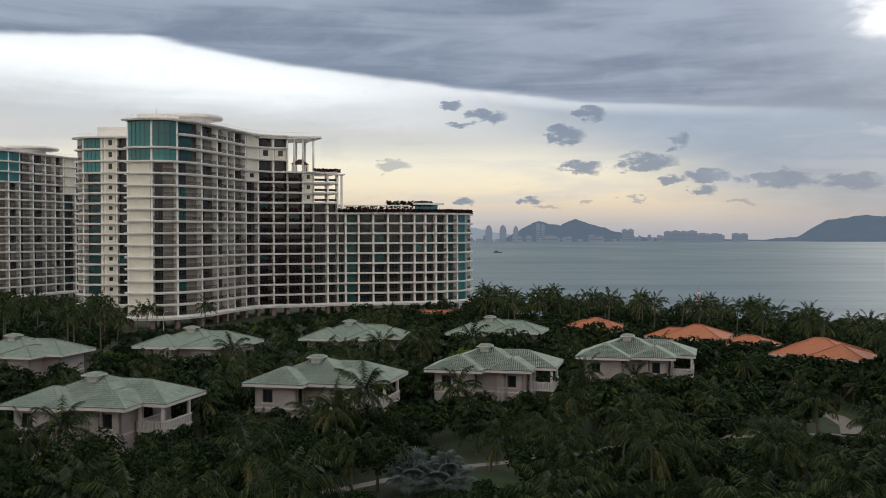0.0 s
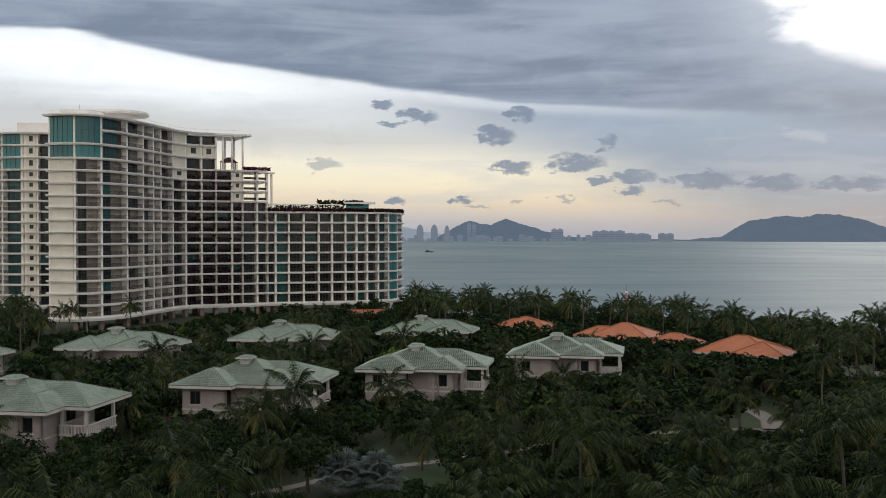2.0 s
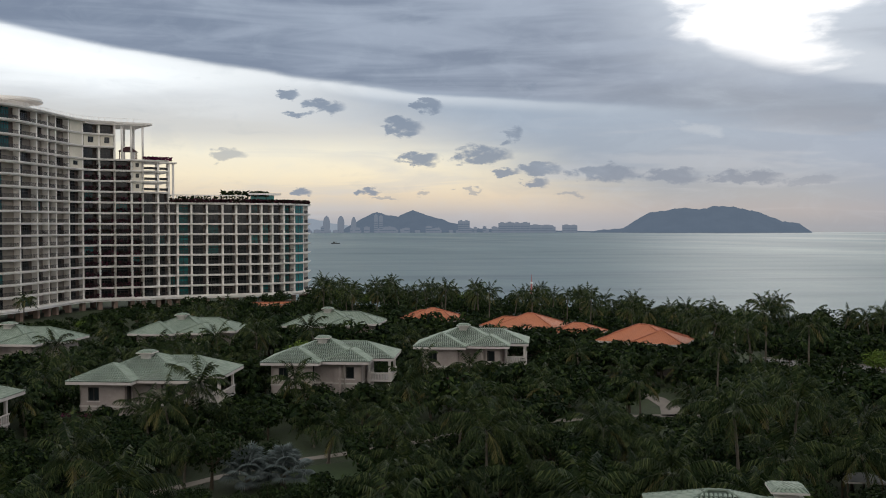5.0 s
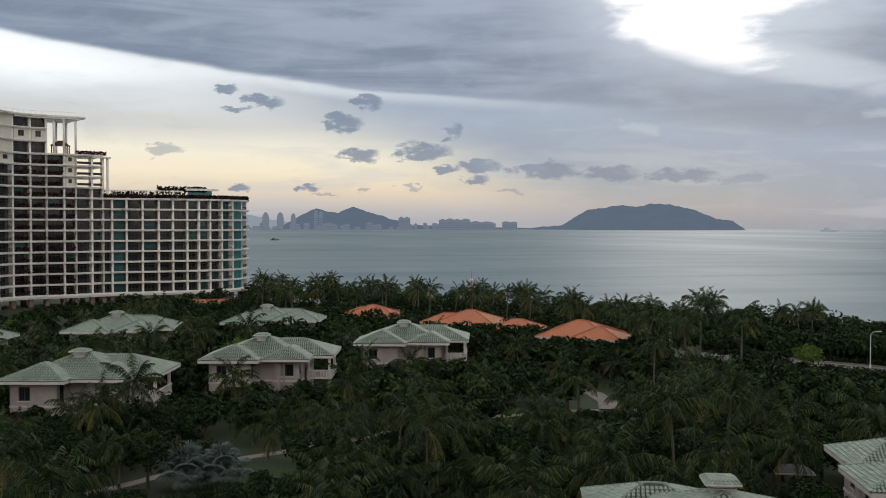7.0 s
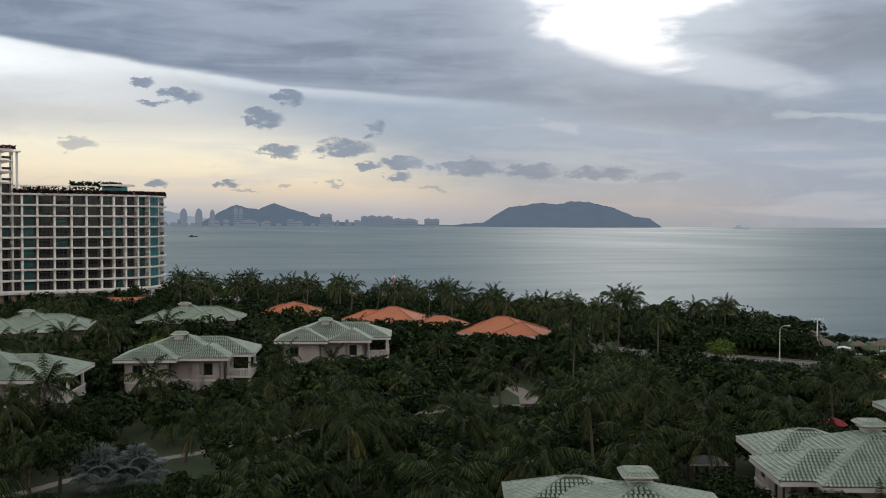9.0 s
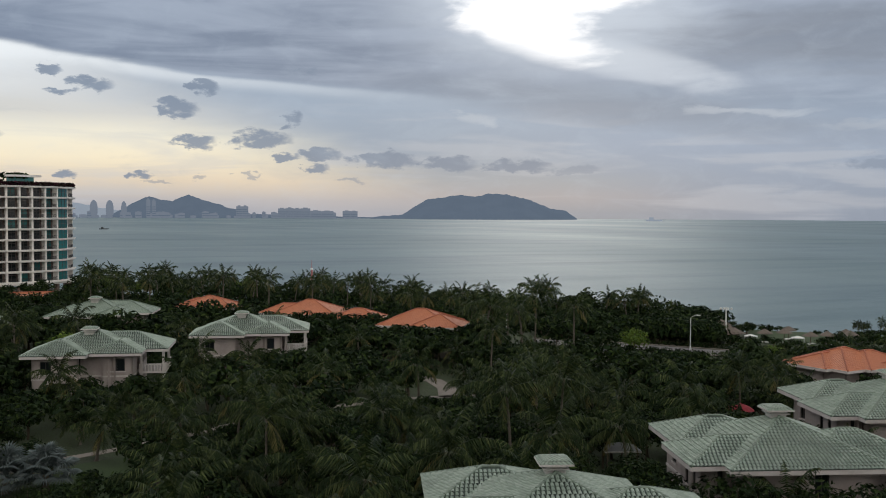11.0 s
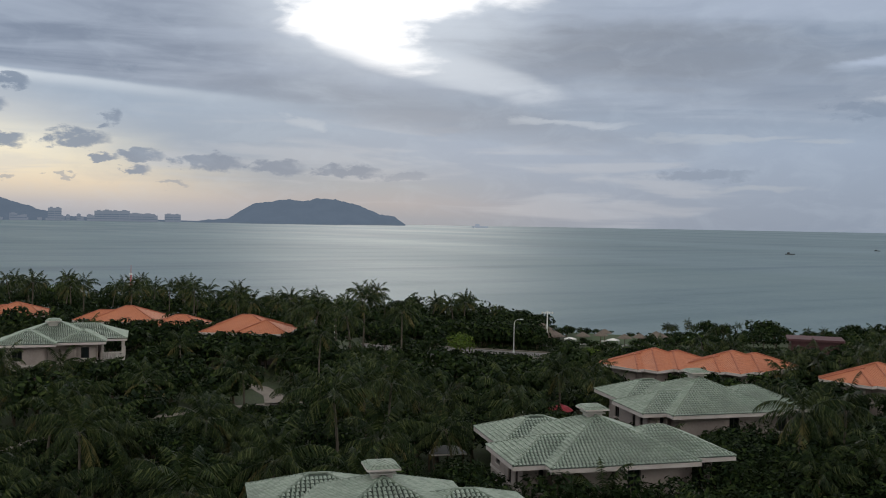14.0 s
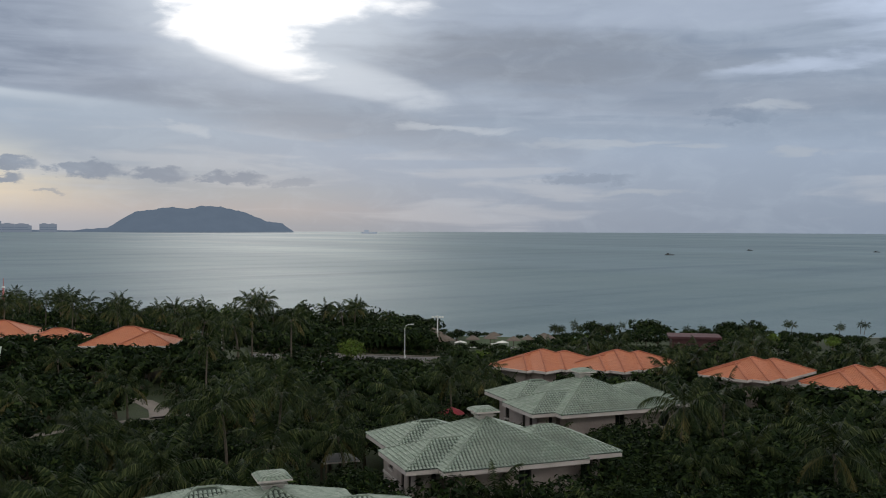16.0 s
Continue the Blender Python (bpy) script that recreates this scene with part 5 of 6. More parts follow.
def broad_meshes(seed, leaves, size, radius, height, mat, flat=0.75):
    """A tapered trunk with limbs, and a crown of uneven clumps of leaves."""
    rnd = random.Random(seed)
    trunk = Shape()
    fork = height * rnd.uniform(0.32, 0.45)
    trunk.tube([(0, 0, 0), (0.05, 0, fork * 0.5), (0.1, 0.06, fork)], [0.24, 0.17, 0.14], 7, False)
    clumps = []
    n = rnd.randint(8, 12)
    for i in range(n):
        a = i * 2.4 + rnd.uniform(-0.4, 0.4)
        r = radius * rnd.uniform(0.35, 0.80) * (1 if i else 0.1)
        z = height * rnd.uniform(0.50, 0.80) if i else height * 0.84
        c = Vector((math.cos(a) * r, math.sin(a) * r, z))
        clumps.append((c, radius * rnd.uniform(0.34, 0.55)))
        trunk.tube([(0.1, 0.06, fork), (c.x * 0.5, c.y * 0.5, (fork + z) * 0.52), c], [0.10, 0.06, 0.02], 4, False)
    crown = Shape()
    for i in range(leaves):
        c, r = clumps[rnd.randrange(len(clumps))]
        d = Vector((rnd.gauss(0, 1), rnd.gauss(0, 1), rnd.gauss(0, 1) + 0.25)).normalized()
        o = c + Vector((d.x * r, d.y * r, d.z * r * flat)) * (rnd.uniform(0.62, 1.08))
        o.z = max(o.z, 0.25)
        up = (d + Vector((rnd.gauss(0, 0.45), rnd.gauss(0, 0.45), 0.35 + rnd.gauss(0, 0.4)))).normalized()
        e = up.cross(Vector((rnd.gauss(0, 1), rnd.gauss(0, 1), rnd.gauss(0, 1)))).normalized()
        f = up.cross(e)
        k = size * rnd.uniform(0.6, 1.35)
        crown.add([o - e * k, o - f * k * 0.42 + up * k * 0.12, o + e * k, o + f * k * 0.42 + up * k * 0.12], [(0, 1, 2, 3)])
    return trunk.mesh("trunk", M["bark_dark"], True), crown.mesh("crown", mat)


NEAR_PALMS = [palm_meshes(100 + i, 20, 22, h, ln) for i, (h, ln) in enumerate(((6.3, 3.9), (7.6, 4.1), (4.6, 3.7), (3.2, 3.4), (5.4, 4.0)))]
FAR_PALMS = [palm_meshes(200 + i, 18, 15, h, ln) for i, (h, ln) in enumerate(((6.5, 3.7), (8.2, 3.8), (4.6, 3.5)))]
NEAR_TREES = [broad_meshes(300 + i, 950, 0.27, r, h, M["leaf"]) for i, (r, h) in enumerate(((3.0, 6.0), (3.4, 5.4), (2.6, 6.6), (3.2, 5.0)))]
FAR_TREES = [broad_meshes(400 + i, 520, 0.46, r, h, M["leaf"]) for i, (r, h) in enumerate(((3.2, 6.0), (3.6, 5.6), (2.8, 6.6)))]
WOOD_TREES = [broad_meshes(450 + i, 300, 0.50, r, h, M["leaf"]) for i, (r, h) in enumerate(((3.2, 6.0), (3.6, 5.6), (2.8, 6.6)))]
WOOD_PALMS = [palm_meshes(250 + i, 18, 11, h, ln) for i, (h, ln) in enumerate(((7.0, 3.4), (9.0, 3.5), (5.2, 3.2)))]
LIME_TREE = broad_meshes(500, 900, 0.26, 2.6, 5.0, M["leaf_lime"])
NEAR_BUSH = [broad_meshes(600 + i, 400, 0.24, 1.7, 2.2, M["leaf"], 0.6) for i in range(3)]
FAR_BUSH = [broad_meshes(650 + i, 240, 0.36, 2.0, 2.4, M["leaf"], 0.6) for i in range(2)]
BLOOM_BUSH = broad_meshes(680, 420, 0.2, 1.6, 2.6, M["bloom"], 0.7)


def plant(name, meshes, names, x, y, scale, turn, label, category, group, z=0.0, lean=0.0):
    ob = new(name)
    ob.empty_display_size = 0.3
    ob.matrix_basis = pose(x, y, z, lean, 0, turn) @ Matrix.Diagonal((scale, scale, scale, 1))
    for nm, me in zip(names, meshes):
        p = new(nm, me)
        p.parent = ob
        if nm == "nut_cluster":
            p["kind"] = "stuff"
    return tagged(ob, label, category, group)


KINDS = {
    "coconut_palm": (("trunk", "crown", "nut_cluster", "dry_frond"), "coconut palm with arching green fronds", "palm tree", "coconut palms"),
    "broadleaf_tree": (("trunk", "crown"), "dark green leafy garden tree", "tree", "garden trees"),
    "lime_tree": (("trunk", "crown"), "yellow-green leafy garden tree", "tree", "garden trees"),
    "shrub": (("stem", "crown"), "rounded dark green garden shrub", "shrub", "garden shrubs"),
    "bougainvillea": (("stem", "crown"), "flowering purple bougainvillea shrub", "shrub", "garden shrubs"),
}
PLANTS = []          # distance, kind, x, y, height, turn, lean, pick


def sow(kind, x, y, height, rnd):
    PLANTS.append((math.hypot(x, y), kind, x, y, height, rnd.uniform(0, 360), rnd.uniform(-4, 4), rnd.random()))


def kit_of(kind, d, pick, height):
    if kind == "lime_tree":
        return LIME_TREE, 5.0
    if kind == "bougainvillea":
        return BLOOM_BUSH, 2.6
    if kind == "shrub":
        kits = NEAR_BUSH if d < 110 else FAR_BUSH
        return kits[int(pick * len(kits))], 2.3
    if kind == "coconut_palm":
        kits = NEAR_PALMS if d < 110 else FAR_PALMS if d < 160 else WOOD_PALMS
        tops = [max(v.co.z for v in k[0].vertices) for k in kits]
        i = min(range(len(kits)), key=lambda j: abs(tops[j] - height + 0.8 * (pick - 0.5)))
        return kits[i], tops[i]
    kits = NEAR_TREES if d < 105 else FAR_TREES if d < 155 else WOOD_TREES
    return kits[int(pick * len(kits))], 6.0


def grow():
    """The nearest plants stand as trees of their own; the rest are one wood."""
    left = {"coconut_palm": 290, "broadleaf_tree": 295, "lime_tree": 40, "shrub": 200, "bougainvillea": 30}
    wood_v, wood_f, wood_m, mats, total = [], [], [], [], 0
    cache = {}
    for d, kind, x, y, height, turn, lean, pick in sorted(PLANTS):
        kit, h = kit_of(kind, d, pick, height)
        scale = max(0.22 if kind == "shrub" else 0.4, min(1.12 if kind == "coconut_palm" else 1.7, height / h))
        names, label, category, group = KINDS[kind]
        if left[kind] > 0:
            left[kind] -= 1
            plant("broadleaf_tree" if kind == "lime_tree" else "bougainvillea_shrub" if kind == "bougainvillea" else kind, kit, names, x, y, scale, turn, label, category, group, lean=lean)
            continue
        m = np.array(pose(x, y, 0, lean, 0, turn)) @ np.diag((scale, scale, scale, 1.0))
        for me in kit if pick < 0.5 or len(kit) < 3 else kit[:2]:
            if me.name not in cache:
                co = np.empty(len(me.vertices) * 3)
                me.vertices.foreach_get("co", co)
                ix = np.empty(len(me.loops), dtype=np.int64)
                me.loops.foreach_get("vertex_index", ix)
                cache[me.name] = (co.reshape(-1, 3), ix)
            co, ix = cache[me.name]
            wood_v.append(co @ m[:3, :3].T + m[:3, 3])
            wood_f.append(ix + total)
            total += len(co)
            if me.materials[0] not in mats:
                mats.append(me.materials[0])
            wood_m.append(np.full(len(ix) // 4, mats.index(me.materials[0]), dtype=np.int32))
    v, f, mi = np.concatenate(wood_v), np.concatenate(wood_f), np.concatenate(wood_m)
    me = bpy.data.meshes.new("far_wood")
    me.vertices.add(len(v))
    me.vertices.foreach_set("co", v.ravel())
    me.loops.add(len(f))
    me.loops.foreach_set("vertex_index", f.astype(np.int32))
    me.polygons.add(len(f) // 4)
    me.polygons.foreach_set("loop_start", np.arange(0, len(f), 4, dtype=np.int32))
    for mt in mats:
        me.materials.append(mt)
    me.polygons.foreach_set("material_index", mi)
    me.update(calc_edges=True)
    tagged(new("far_wood", me), "dense far wood of palms and broadleaf trees down to the shore", "trees", kind="stuff")


# how high the line of trees stands against the sea, by bearing
FRINGE = [(-40, -2.4), (-19.2, -2.9), (-18.7, -5.5), (-14, -5.35), (-11, -5.0), (-8, -4.4), (-4, -3.95), (1.6, -3.5), (2.3, -2.65), (7.4, -3.1), (14, -3.25), (18, -3.55), (24, -4.0), (29.5, -4.0), (35, -4.4), (37.5, -5.0), (40, -6.2), (46, -6.6), (49, -6.2), (58, -5.85), (64, -6.0), (80, -6.0)]


def fringe(az):
    return float(np.interp(az, [a for a, _ in FRINGE], [e for _, e in FRINGE]))


def clear_height(x, y):
    """The tallest that a plant may stand here, given what is seen over it."""
    d = math.hypot(x, y)
    az = math.degrees(math.atan2(x, y))
    limit = EYE + d * math.tan(radians(fringe(az)))
    for vx, vy, vd, zvis, half, turn, rects in VILLAS:
        side = abs(vx * y - vy * x) / vd
        if side < half * d / vd + (1.6 if rects else 0.8) and d < vd - 3:
            limit = min(limit, EYE - (EYE - zvis - (1.1 * math.sin(x * 0.7 + y) if rects else 0.0)) * d / (vd - (4.5 if rects else 1.0)))
        q = pose(0, 0, 0, 0, 0, -turn) @ Vector((x - vx, y - vy, 0))
        if any(a - 0.3 < q.x < b + 0.3 and c - 0.3 < q.y < e + 0.3 for a, b, c, e in rects):
            return 0.0
    return limit


def near_strip(x, y, pts, wide):
    for a, b in zip(pts, pts[1:]):
        a, b = Vector(a), Vector(b)
        t = max(0, min(1, (Vector((x, y)) - a).dot(b - a) / (b - a).length_squared))
        if (Vector((x, y)) - a.lerp(b, t)).length < wide:
            return True
    return False


LAWNS = [(5, 89, 3.0), (34, 105, 3.0), (41, 62, 3.0), (132, 138, 7.0), (50.5, 118, 2.5), (-1.5, 87, 4.6)]


def blocked(x, y, r):
    if inland(x, y) < 9:
        return True
    if any(math.hypot(x - lx, y - ly) < lr for lx, ly, lr in LAWNS):
        return True
    if near_strip(x, y, ROAD, 5.5 + r) or any(near_strip(x, y, p, w / 2 + r) for p, w in PATHS):
        return True
    if y > 238 and x < 16:       # the blocks' own ground
        for f, back in ((MAIN, 16), (BACK, 16), (SIDE, 16)):
            q = min(f.p, key=lambda p: (p.x - x) ** 2 + (p.y - y) ** 2)
            gap = math.hypot(q.x - x, q.y - y)
            if gap < 3.5 or (y > q.y and gap < 20):
                return True
    return False


def scatter(step, lo, hi, az0, az1, rnd, jitter=0.42):
    d = lo
    while d < hi:
        arc = 2 * math.pi * d * (az1 - az0) / 360
        n = max(1, int(arc / step))
        for i in range(n):
            a = az0 + (az1 - az0) * (i + rnd.uniform(-jitter, jitter) + 0.5) / n
            p = polar(a, d + rnd.uniform(-jitter, jitter) * step)
            yield p.x, p.y
        d += step


palms = []
rnd = random.Random(23)
for lo, hi, step in ((49, 95, 3.5), (95, 150, 4.1), (150, 235, 5.1), (235, 345, 6.6)):
    for x, y in scatter(step, lo, hi, -27.5, 67.5, rnd):
        if blocked(x, y, 1.2):
            continue
        room = clear_height(x, y)
        if room < 0.25:
            continue
        u = rnd.random()
        far = math.hypot(x, y) > 140
        apart = 4.2 if far else 6.2
        if room > 4.8 and u < (0.20 if far else 0.30) and all((x - px) ** 2 + (y - py) ** 2 > apart * apart for px, py in palms):
            palms.append((x, y))
            top = room - rnd.uniform(2.4, 5.0) if far else min(room - 3.8, rnd.uniform(4.4, 8.4))
            sow("coconut_palm", x, y, max(2.4, top), rnd)
        elif room > 2.4 and u < 0.95:
            sow("lime_tree" if rnd.random() < 0.02 else "broadleaf_tree", x, y, min(room * (rnd.uniform(0.62, 1.0) if far else rnd.uniform(0.8, 1.0)), rnd.uniform(2.6, 6.0)), rnd)
        else:
            sow("shrub", x, y, min(max(room, 0.6), rnd.uniform(1.6, 3.2)), rnd)

for at, turn, rects, zvis in RINGS:
    x0, x1 = min(r[0] for r in rects) - 1.6, max(r[1] for r in rects) + 1.6
    y0, y1 = min(r[2] for r in rects) - 1.6, max(r[3] for r in rects) + 1.6
    high = max(1.8, zvis - 0.7)
    for k in range(30):
        u = rnd.uniform(0, (x1 - x0) + 2 * (y1 - y0) * 0.7)
        if u < x1 - x0:
            q = Vector((x0 + u, y0 - rnd.uniform(0, 1.6), 0))
        elif u < (x1 - x0) + (y1 - y0) * 0.7:
            q = Vector((x0 - rnd.uniform(0, 1.4), y0 + u - (x1 - x0), 0))
        else:
            q = Vector((x1 + rnd.uniform(0, 1.4), y0 + u - (x1 - x0) - (y1 - y0) * 0.7, 0))
        q = pose(at[0], at[1], 0, 0, 0, turn) @ q
        if blocked(q.x, q.y, 0.6) or clear_height(q.x, q.y) == 0.0:
            continue
        if high > 3.4:
            sow("broadleaf_tree", q.x, q.y, high * rnd.uniform(0.85, 1.1), rnd)
        else:
            sow("shrub", q.x, q.y, high * rnd.uniform(0.7, 1.25), rnd)

# low growth behind the beach
for k in range(330):
    az = rnd.uniform(3, 67)
    if 39.5 < az < 46.5:
        continue
    for d in range(150, 345, 2):
        p = polar(az, d)
        if inland(p.x, p.y) < 25:
            break
    p = polar(az, d + rnd.uniform(0, 14))
    if inland(p.x, p.y) > 8 and not near_strip(p.x, p.y, ROAD, 6.5) and clear_height(p.x, p.y) > 1.5:
        sow("shrub", p.x, p.y, rnd.uniform(2.2, 3.8), rnd)
# undergrowth behind the road and below the shore trees
for k in range(260):
    x0, y0 = ROAD[0] if k % 3 == 0 else ROAD[1]
    x1, y1 = ROAD[1] if k % 3 == 0 else ROAD[2]
    t, off = rnd.random(), rnd.uniform(7.5, 26.0)
    x, y = x0 + (x1 - x0) * t + 0.68 * off, y0 + (y1 - y0) * t + 0.73 * off
    if inland(x, y) > 9 and x < 118:
        sow("shrub" if k % 4 else "broadleaf_tree", x, y, rnd.uniform(2.0, 4.2), rnd)


# ---- single plants ----
rnd = random.Random(77)
for az, d, h in ((-18.06, 236, 9.2), (-17.56, 237, 9.4), (-14.2, 240, 9.6), (-20.6, 228, 9.5), (21.3, 212, 10.2), (20.9, 216, 9.0), (29.6, 204, 9.4), (34.8, 200, 9.2), (28.0, 205, 8.8), (49.0, 150, 8.4), (58.2, 158, 9.0), (57.5, 160, 8.4), (61.0, 150, 8.0)):
    p = polar(az, d)
    sow("coconut_palm", p.x, p.y, h - 2.6, rnd)
for k in range(46):
    az = 2.5 + 34.5 * rnd.random() if k < 16 else 46.5 + 20.5 * rnd.random()
    d = next(d for d in range(345, 100, -2) if inland(*polar(az, d).xy) > 12)
    p = polar(az, d - rnd.uniform(0, 14))
    if not blocked(p.x, p.y, 0.5):
        sow("coconut_palm", p.x, p.y, EYE + d * math.tan(radians(fringe(az))) - rnd.uniform(0.2, 2.0) + (0.6 if az > 45 else -0.6), rnd)
for x, y, h in ((18.5, 93.0, 4.6), (23.0, 84.0, 4.2), (31.0, 84.0, 3.6), (33.5, 92.5, 4.4), (44.0, 96.0, 4.8), (12.5, 79.0, 3.6), (20.0, 72.0, 3.8), (28.5, 71.0, 4.2), (-7.5, 102.0, 4.0), (-14.0, 105.0, 3.8), (3.0, 116.0, 3.6), (-42.0, 88.0, 4.2)):
    sow("coconut_palm", x, y, h, rnd)
for az, d, top in ((1.06, 118, 6.6), (-4.9, 101, 9.0), (-6.3, 98, 7.4), (-22.5, 101, 6.8), (8.7, 130, 6.9), (11.5, 132, 6.0), (-13.0, 148, 8.0), (-3.6, 156, 7.6), (-24.0, 100, 6.0), (5.2, 118, 4.4), (2.2, 160, 8.4)):
    p = polar(az, d)
    sow("coconut_palm", p.x, p.y, top - 1.4, rnd)
for x, y in ((-23.3, 110.5), (-21.7, 109.5), (-20.6, 110.2), (27.2, 131.0), (25.0, 131.0), (-24.5, 109.0), (23.5, 130.2)):
    sow("bougainvillea", x, y, rnd.uniform(2.2, 3.2), rnd)
for x, y, h in ((92.0, 133.5, 4.6), (38.5, 60.5, 3.8), (36.0, 57.0, 2.6), (30.0, 56.5, 2.4)):
    sow("lime_tree", x, y, h, rnd)
for k in range(70):
    p = polar(rnd.uniform(49.5, 66.5), rnd.uniform(52, 100))
    if clear_height(p.x, p.y) > 5.0 and not blocked(p.x, p.y, 0.8):
        sow("broadleaf_tree", p.x, p.y, rnd.uniform(5.0, 6.6), rnd)
grow()


def fan_palm(x, y, size, turn):
    """A silver fan palm: round pleated leaves on stiff stalks."""
    rnd = random.Random(int(x * 10))
    ob = thing("fan_palm", (x, y, 0), "silver-blue fan palm with round pleated leaves beside the lawn", "palm tree", "silver fan palms", turn)
    part("trunk", Shape().tube([(0, 0, 0), (0.05, 0, 0.8), (0.1, 0, 1.4)], [0.34, 0.28, 0.26], 8), M["bark"], ob)
    for i in range(30):
        az = i * 2.39996
        lift = 1.52 - 1.85 * i / 30 + rnd.uniform(-0.1, 0.1)
        d = Vector((math.cos(az) * math.cos(lift), math.sin(az) * math.cos(lift), math.sin(lift)))
        base = Vector((0.1, 0, 1.4))
        hub = base + d * size * rnd.uniform(0.62, 0.95)
        side = d.cross(Vector((0, 0, 1))).normalized()
        up = side.cross(d)
        leafs = Shape()
        leafs.tube([base, hub], [0.04, 0.025], 4, False)
        n = 18
        r = size * rnd.uniform(0.48, 0.62)
        for k in range(n):
            a = radians(-135 + 270 * (k + 0.5) / n)
            w = radians(270 / n) * 0.52
            tip = hub + (d * math.cos(a) + side * math.sin(a)) * r + up * (-0.12 * r) + Vector((0, 0, -0.16 * r))
            l = hub + (d * math.cos(a - w) + side * math.sin(a - w)) * r * 0.5 + up * 0.02
            m = hub + (d * math.cos(a + w) + side * math.sin(a + w)) * r * 0.5 + up * 0.02
            c = hub + (d * math.cos(a) + side * math.sin(a)) * r * 0.6 + up * 0.09 * r
            leafs.add([hub, l, c, m, tip], [(0, 1, 2), (0, 2, 3), (1, 4, 2), (2, 4, 3)])
        part("fan_leaf", leafs, M["silver"], ob)


fan_palm(-3.0, 87.5, 2.1, 10)
fan_palm(0.2, 87.0, 2.1, 70)


# ---- lamps, huts and beach things ----
def street_lamp(x, y, high, arm, turn):
    ob = thing("street_lamp", (x, y, 0), "tall pale metal street lamp with a curved arm", "street lamp", "street lamps", turn)
    part("base", Shape().tube([(0, 0, 0), (0, 0, 0.5)], [0.2, 0.16], 8), M["lamp"], ob)
    part("pole", Shape().tube([(0, 0, 0.5), (0, 0, high - 0.5), (arm * 0.2, 0, high - 0.1)], [0.10, 0.065, 0.05], 8), M["lamp"], ob)
    part("arm", Shape().tube([(arm * 0.2, 0, high - 0.1), (arm * 0.6, 0, high + 0.15), (arm, 0, high + 0.2)], [0.05, 0.045, 0.04], 6), M["lamp"], ob)
    part("lamp_head", Shape().box(arm - 0.1, arm + 0.55, -0.12, 0.12, high + 0.14, high + 0.26, bevel=0.04), M["white"], ob)
    if high > 7:
        part("sign_box", Shape().box(-0.05, 0.25, -0.12, 0.12, 3.0, 3.6), M["white"], ob)


street_lamp(105.6, 135.8, 6.0, 1.1, -38)
street_lamp(84.0, 165.0, 8.0, 1.0, -38)
street_lamp(-67.5, 158.0, 5.6, 0.5, 0)
street_lamp(-65.6, 158.6, 5.6, 0.5, 0)
street_lamp(-70.0, 236.0, 5.0, 0.6, 0)
mast = thing("floodlight_mast", (116.3, 139.3, 0), "pale steel mast with a crossbar of floodlights", "mast", "street lamps")
part("pole", Shape().tube([(0, 0, 0), (0, 0, 6.9)], [0.17, 0.11], 8), M["white"], mast)
part("crossbar", Shape().tube([(-0.9, 0.6, 6.6), (0.9, -0.6, 6.6)], [0.05, 0.05], 6), M["lamp"], mast)
for k in (-0.8, -0.3, 0.3, 0.8):
    part("floodlight", Shape().box(k - 0.14, k + 0.14, -0.67 * k - 0.12, -0.67 * k + 0.12, 6.45, 6.8, bevel=0.03), M["white"], mast)


def parasol(x, y, high, radius):
    ob = thing("beach_parasol", (x, y, -0.2), "thatched beach parasol on a wooden post", "parasol", "thatched parasols")
    part("post", Shape().tube([(0, 0, 0), (0, 0, high)], [0.08, 0.06], 6), M["bark_dark"], ob)
    part("thatch", Shape().tube([(0, 0, high - 0.75), (0, 0, high - 0.6), (0, 0, high - 0.2), (0, 0, high + 0.1)], [radius, radius * 0.86, radius * 0.4, 0.05], 14), M["thatch"], ob)
    part("bench", Shape().box(-0.9, 0.9, -0.35, 0.35, 0.0, 0.4, bevel=0.06), M["white"], ob)


for k, (x, y) in enumerate(((134.5, 157.5), (138.7, 154.0), (141.7, 151.6), (145.7, 148.4), (148.2, 146.4), (152.0, 144.0), (156.0, 149.0), (147.0, 156.0))):
    parasol(x * 0.9, y * 0.9, 2.5 + 0.2 * (k % 3), 1.5)
for x, y in ((123.0, 140.2), (129.5, 135.0)):
    ob = thing("beach_tent", (x, y, -0.2), "small white beach awning on poles", "awning", "beach awnings", -40)
    part("cloth", Shape().add([(-1.2, -0.9, 1.3), (1.2, -0.9, 1.3), (1.2, 0.9, 1.3), (-1.2, 0.9, 1.3), (0, 0, 1.7)], [(0, 1, 4), (1, 2, 4), (2, 3, 4), (3, 0, 4)]), M["white"], ob)
    for dx, dy in ((-1.1, -0.8), (1.1, -0.8), (1.1, 0.8), (-1.1, 0.8)):
        part("pole", Shape().tube([(dx, dy, 0), (dx, dy, 1.34)], [0.05, 0.05], 5), M["lamp"], ob)


def pavilion(x, y, w, d, high, turn, label):
    ob = thing("garden_pavilion", (x, y, 0), label, "pavilion", "garden pavilions", turn)
    planes = []
    hip(planes, (-w / 2, w / 2, -d / 2, d / 2), high)
    part("roof", roof_mesh("roof", planes, M["slate"]), M["slate"], ob)
    part("eave_board", Shape().box(-w / 2, w / 2, -d / 2, d / 2, high - 0.14, high - 0.01), M["fascia"], ob)
    for sx in (-1, 1):
        for sy in (-1, 1):
            x0, y0 = sx * (w / 2 - 0.3), sy * (d / 2 - 0.3)
            part("post", Shape().box(x0 - 0.08, x0 + 0.08, y0 - 0.08, y0 + 0.08, 0, high - 0.1), M["bark_dark"], ob)


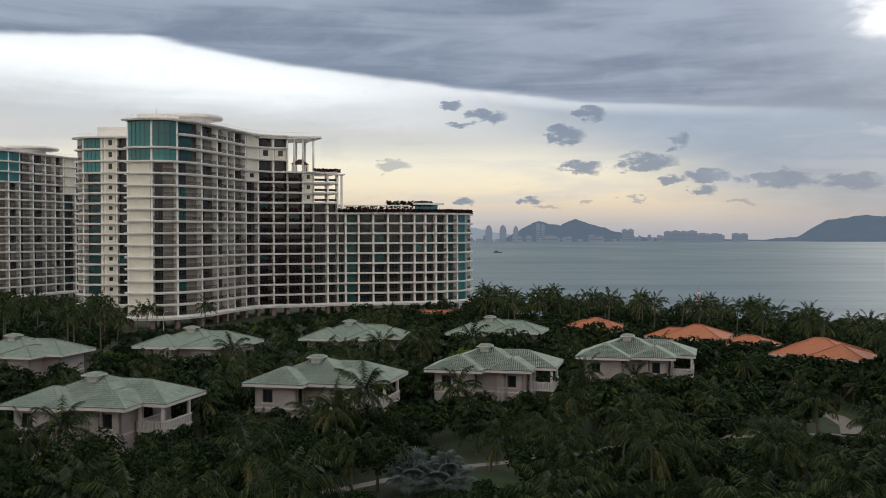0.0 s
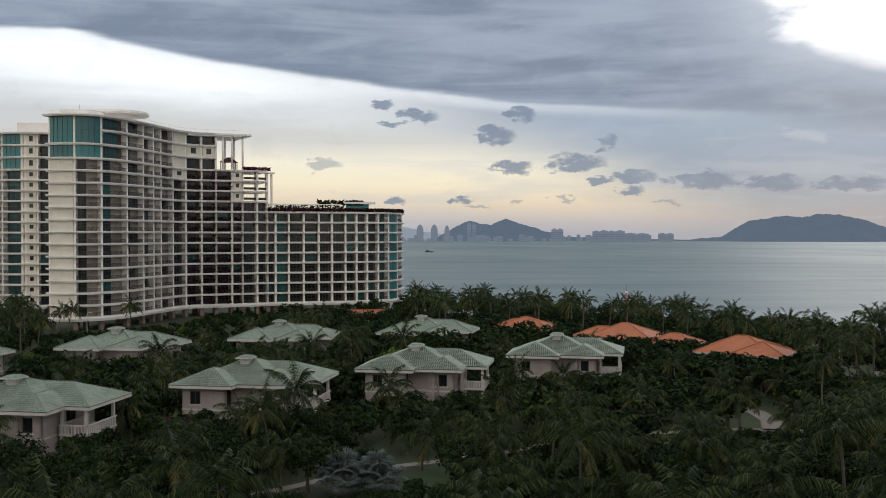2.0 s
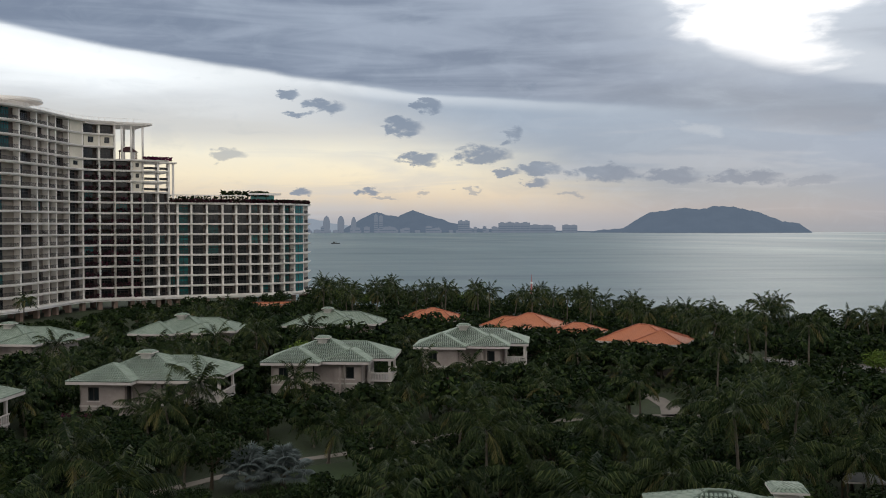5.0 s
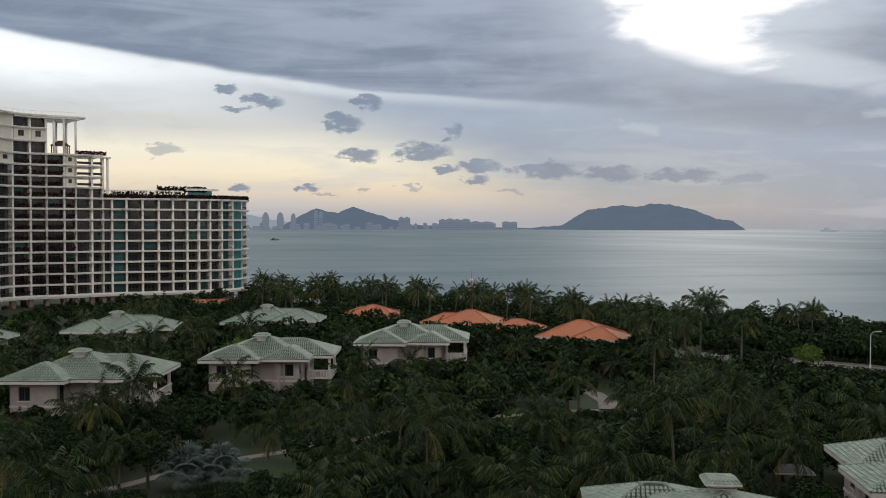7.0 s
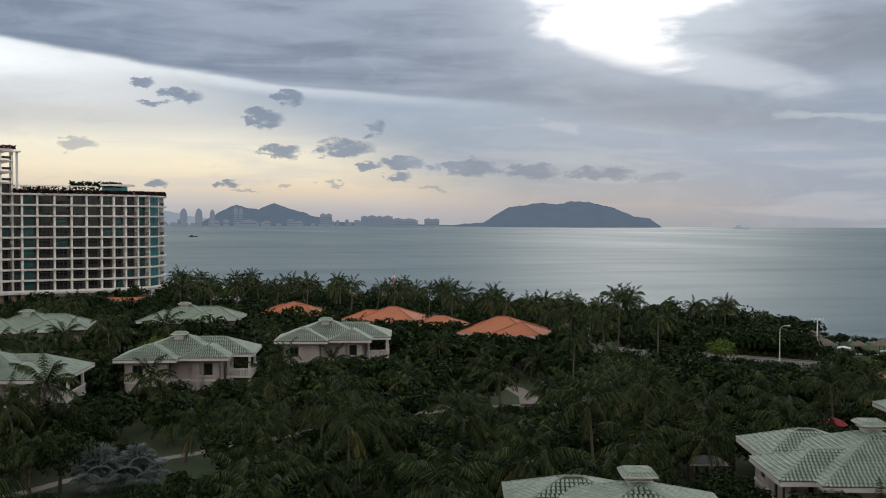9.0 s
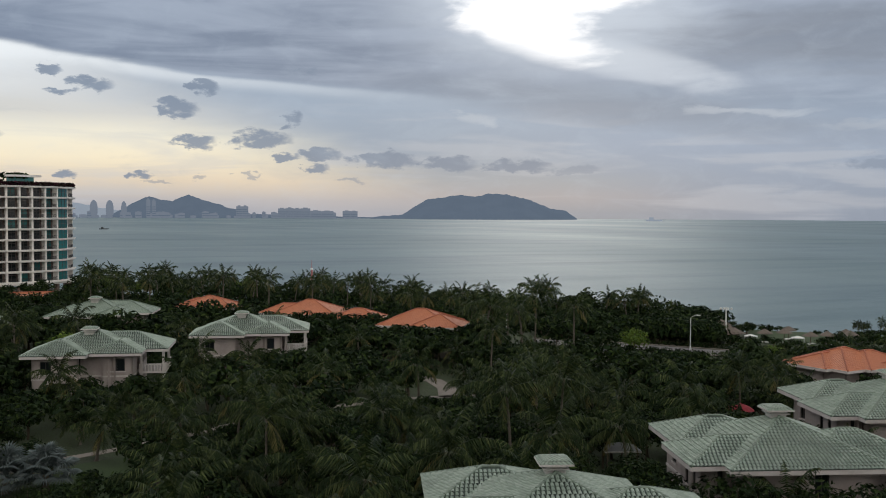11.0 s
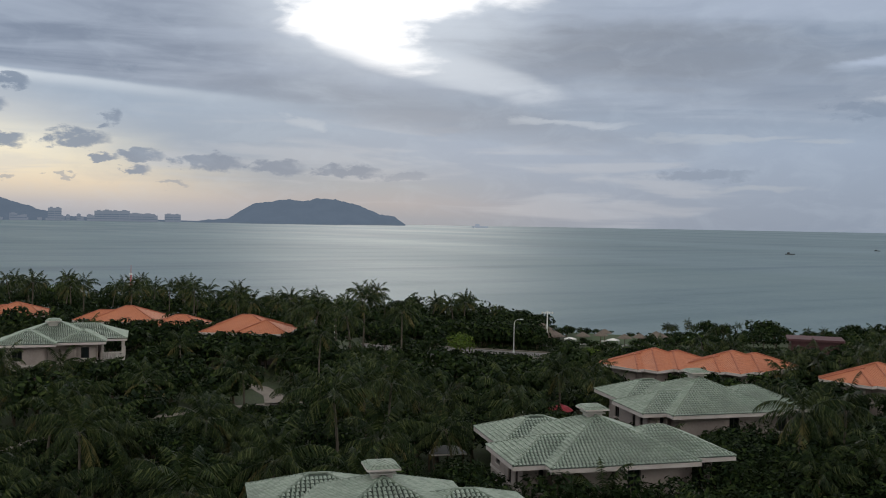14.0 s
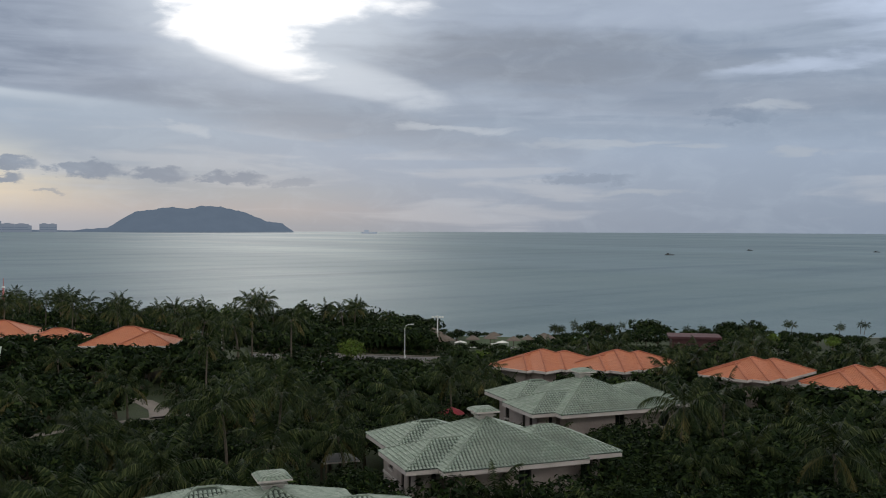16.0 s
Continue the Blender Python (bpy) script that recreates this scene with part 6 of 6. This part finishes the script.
pavilion(49.5, 73.7, 3.4, 2.6, 2.2, -20, "small open garden shelter with a grey roof")
pavilion(80.0, 126.4, 4.6, 3.2, 2.6, -30, "open garden shelter with a grey roof beside the path")
ob = thing("parasol", (69.1, 80.2, 0), "red parasol behind a villa roof", "parasol")
part("post", Shape().tube([(0, 0, 0), (0, 0, 3.6)], [0.05, 0.04], 6), M["lamp"], ob)
part("canopy", Shape().tube([(0, 0, 3.0), (0, 0, 3.4), (0, 0, 3.7)], [1.5, 0.9, 0.05], 10), M["red"], ob)
p = polar(55.1, 176, 0)
ob = thing("beach_bar", p, "long low dark maroon beach building behind the palms", "building", "", -50)
part("wall", Shape().box(-4.0, 4.0, -2.5, 2.5, 0, 4.2), M["dark_roof"], ob)
part("roof", Shape().box(-4.6, 4.6, -3.1, 3.1, 4.2, 4.6, bevel=0.2), M["dark_roof"], ob)
p = polar(39.6, 184, 0)
ob = thing("beach_hut", p, "broad thatched beach hut at the edge of the trees", "hut", "", -40)
part("thatch", Shape().tube([(0, 0, 1.9), (0, 0, 2.3), (0, 0, 3.6), (0, 0, 4.3)], [3.6, 3.4, 1.4, 0.2], 16), M["thatch"], ob)
for k in range(8):
    a = k * math.pi / 4
    part("post", Shape().tube([(3.0 * math.cos(a), 3.0 * math.sin(a), 0), (3.0 * math.cos(a), 3.0 * math.sin(a), 2.2)], [0.12, 0.1], 6), M["bark_dark"], ob)

# clipped hedges along the road
for sgn, far in ((1, 5.2), (-1, 5.2)):
    pts = [(q[0] + sgn * 0.68 * far, q[1] + sgn * 0.73 * far) for q in ROAD]
    line = Facade(pts)
    s = Shape()
    hr = random.Random(9 + sgn)
    for i in range(int(line.length * 34)):
        c = line.at(hr.uniform(0, line.length), hr.uniform(-0.6, 0.6))
        leaf(s, Vector((c.x, c.y, hr.uniform(0.05, 1.0))), hr, hr.uniform(0.12, 0.3))
    tagged(new("hedge", s.mesh("hedge", M["leaf"])), "clipped dark green hedge along the road", "hedge", kind="stuff")

# the tower block on whose balcony the eye stands, assumed: a plain front behind it
m = pose(0, 0, 0, 0, 0, -20)
# unseen, added to keep light of the sky behind off the near trees
own = Shape().box(-62, 62, -17, -1.6, 0, 46, m)
tagged(new("wall_behind", own.mesh("wall_behind", M["render"])), "plain white tower block front, unseen behind the viewpoint, added to screen sky light", "wall", kind="structure")
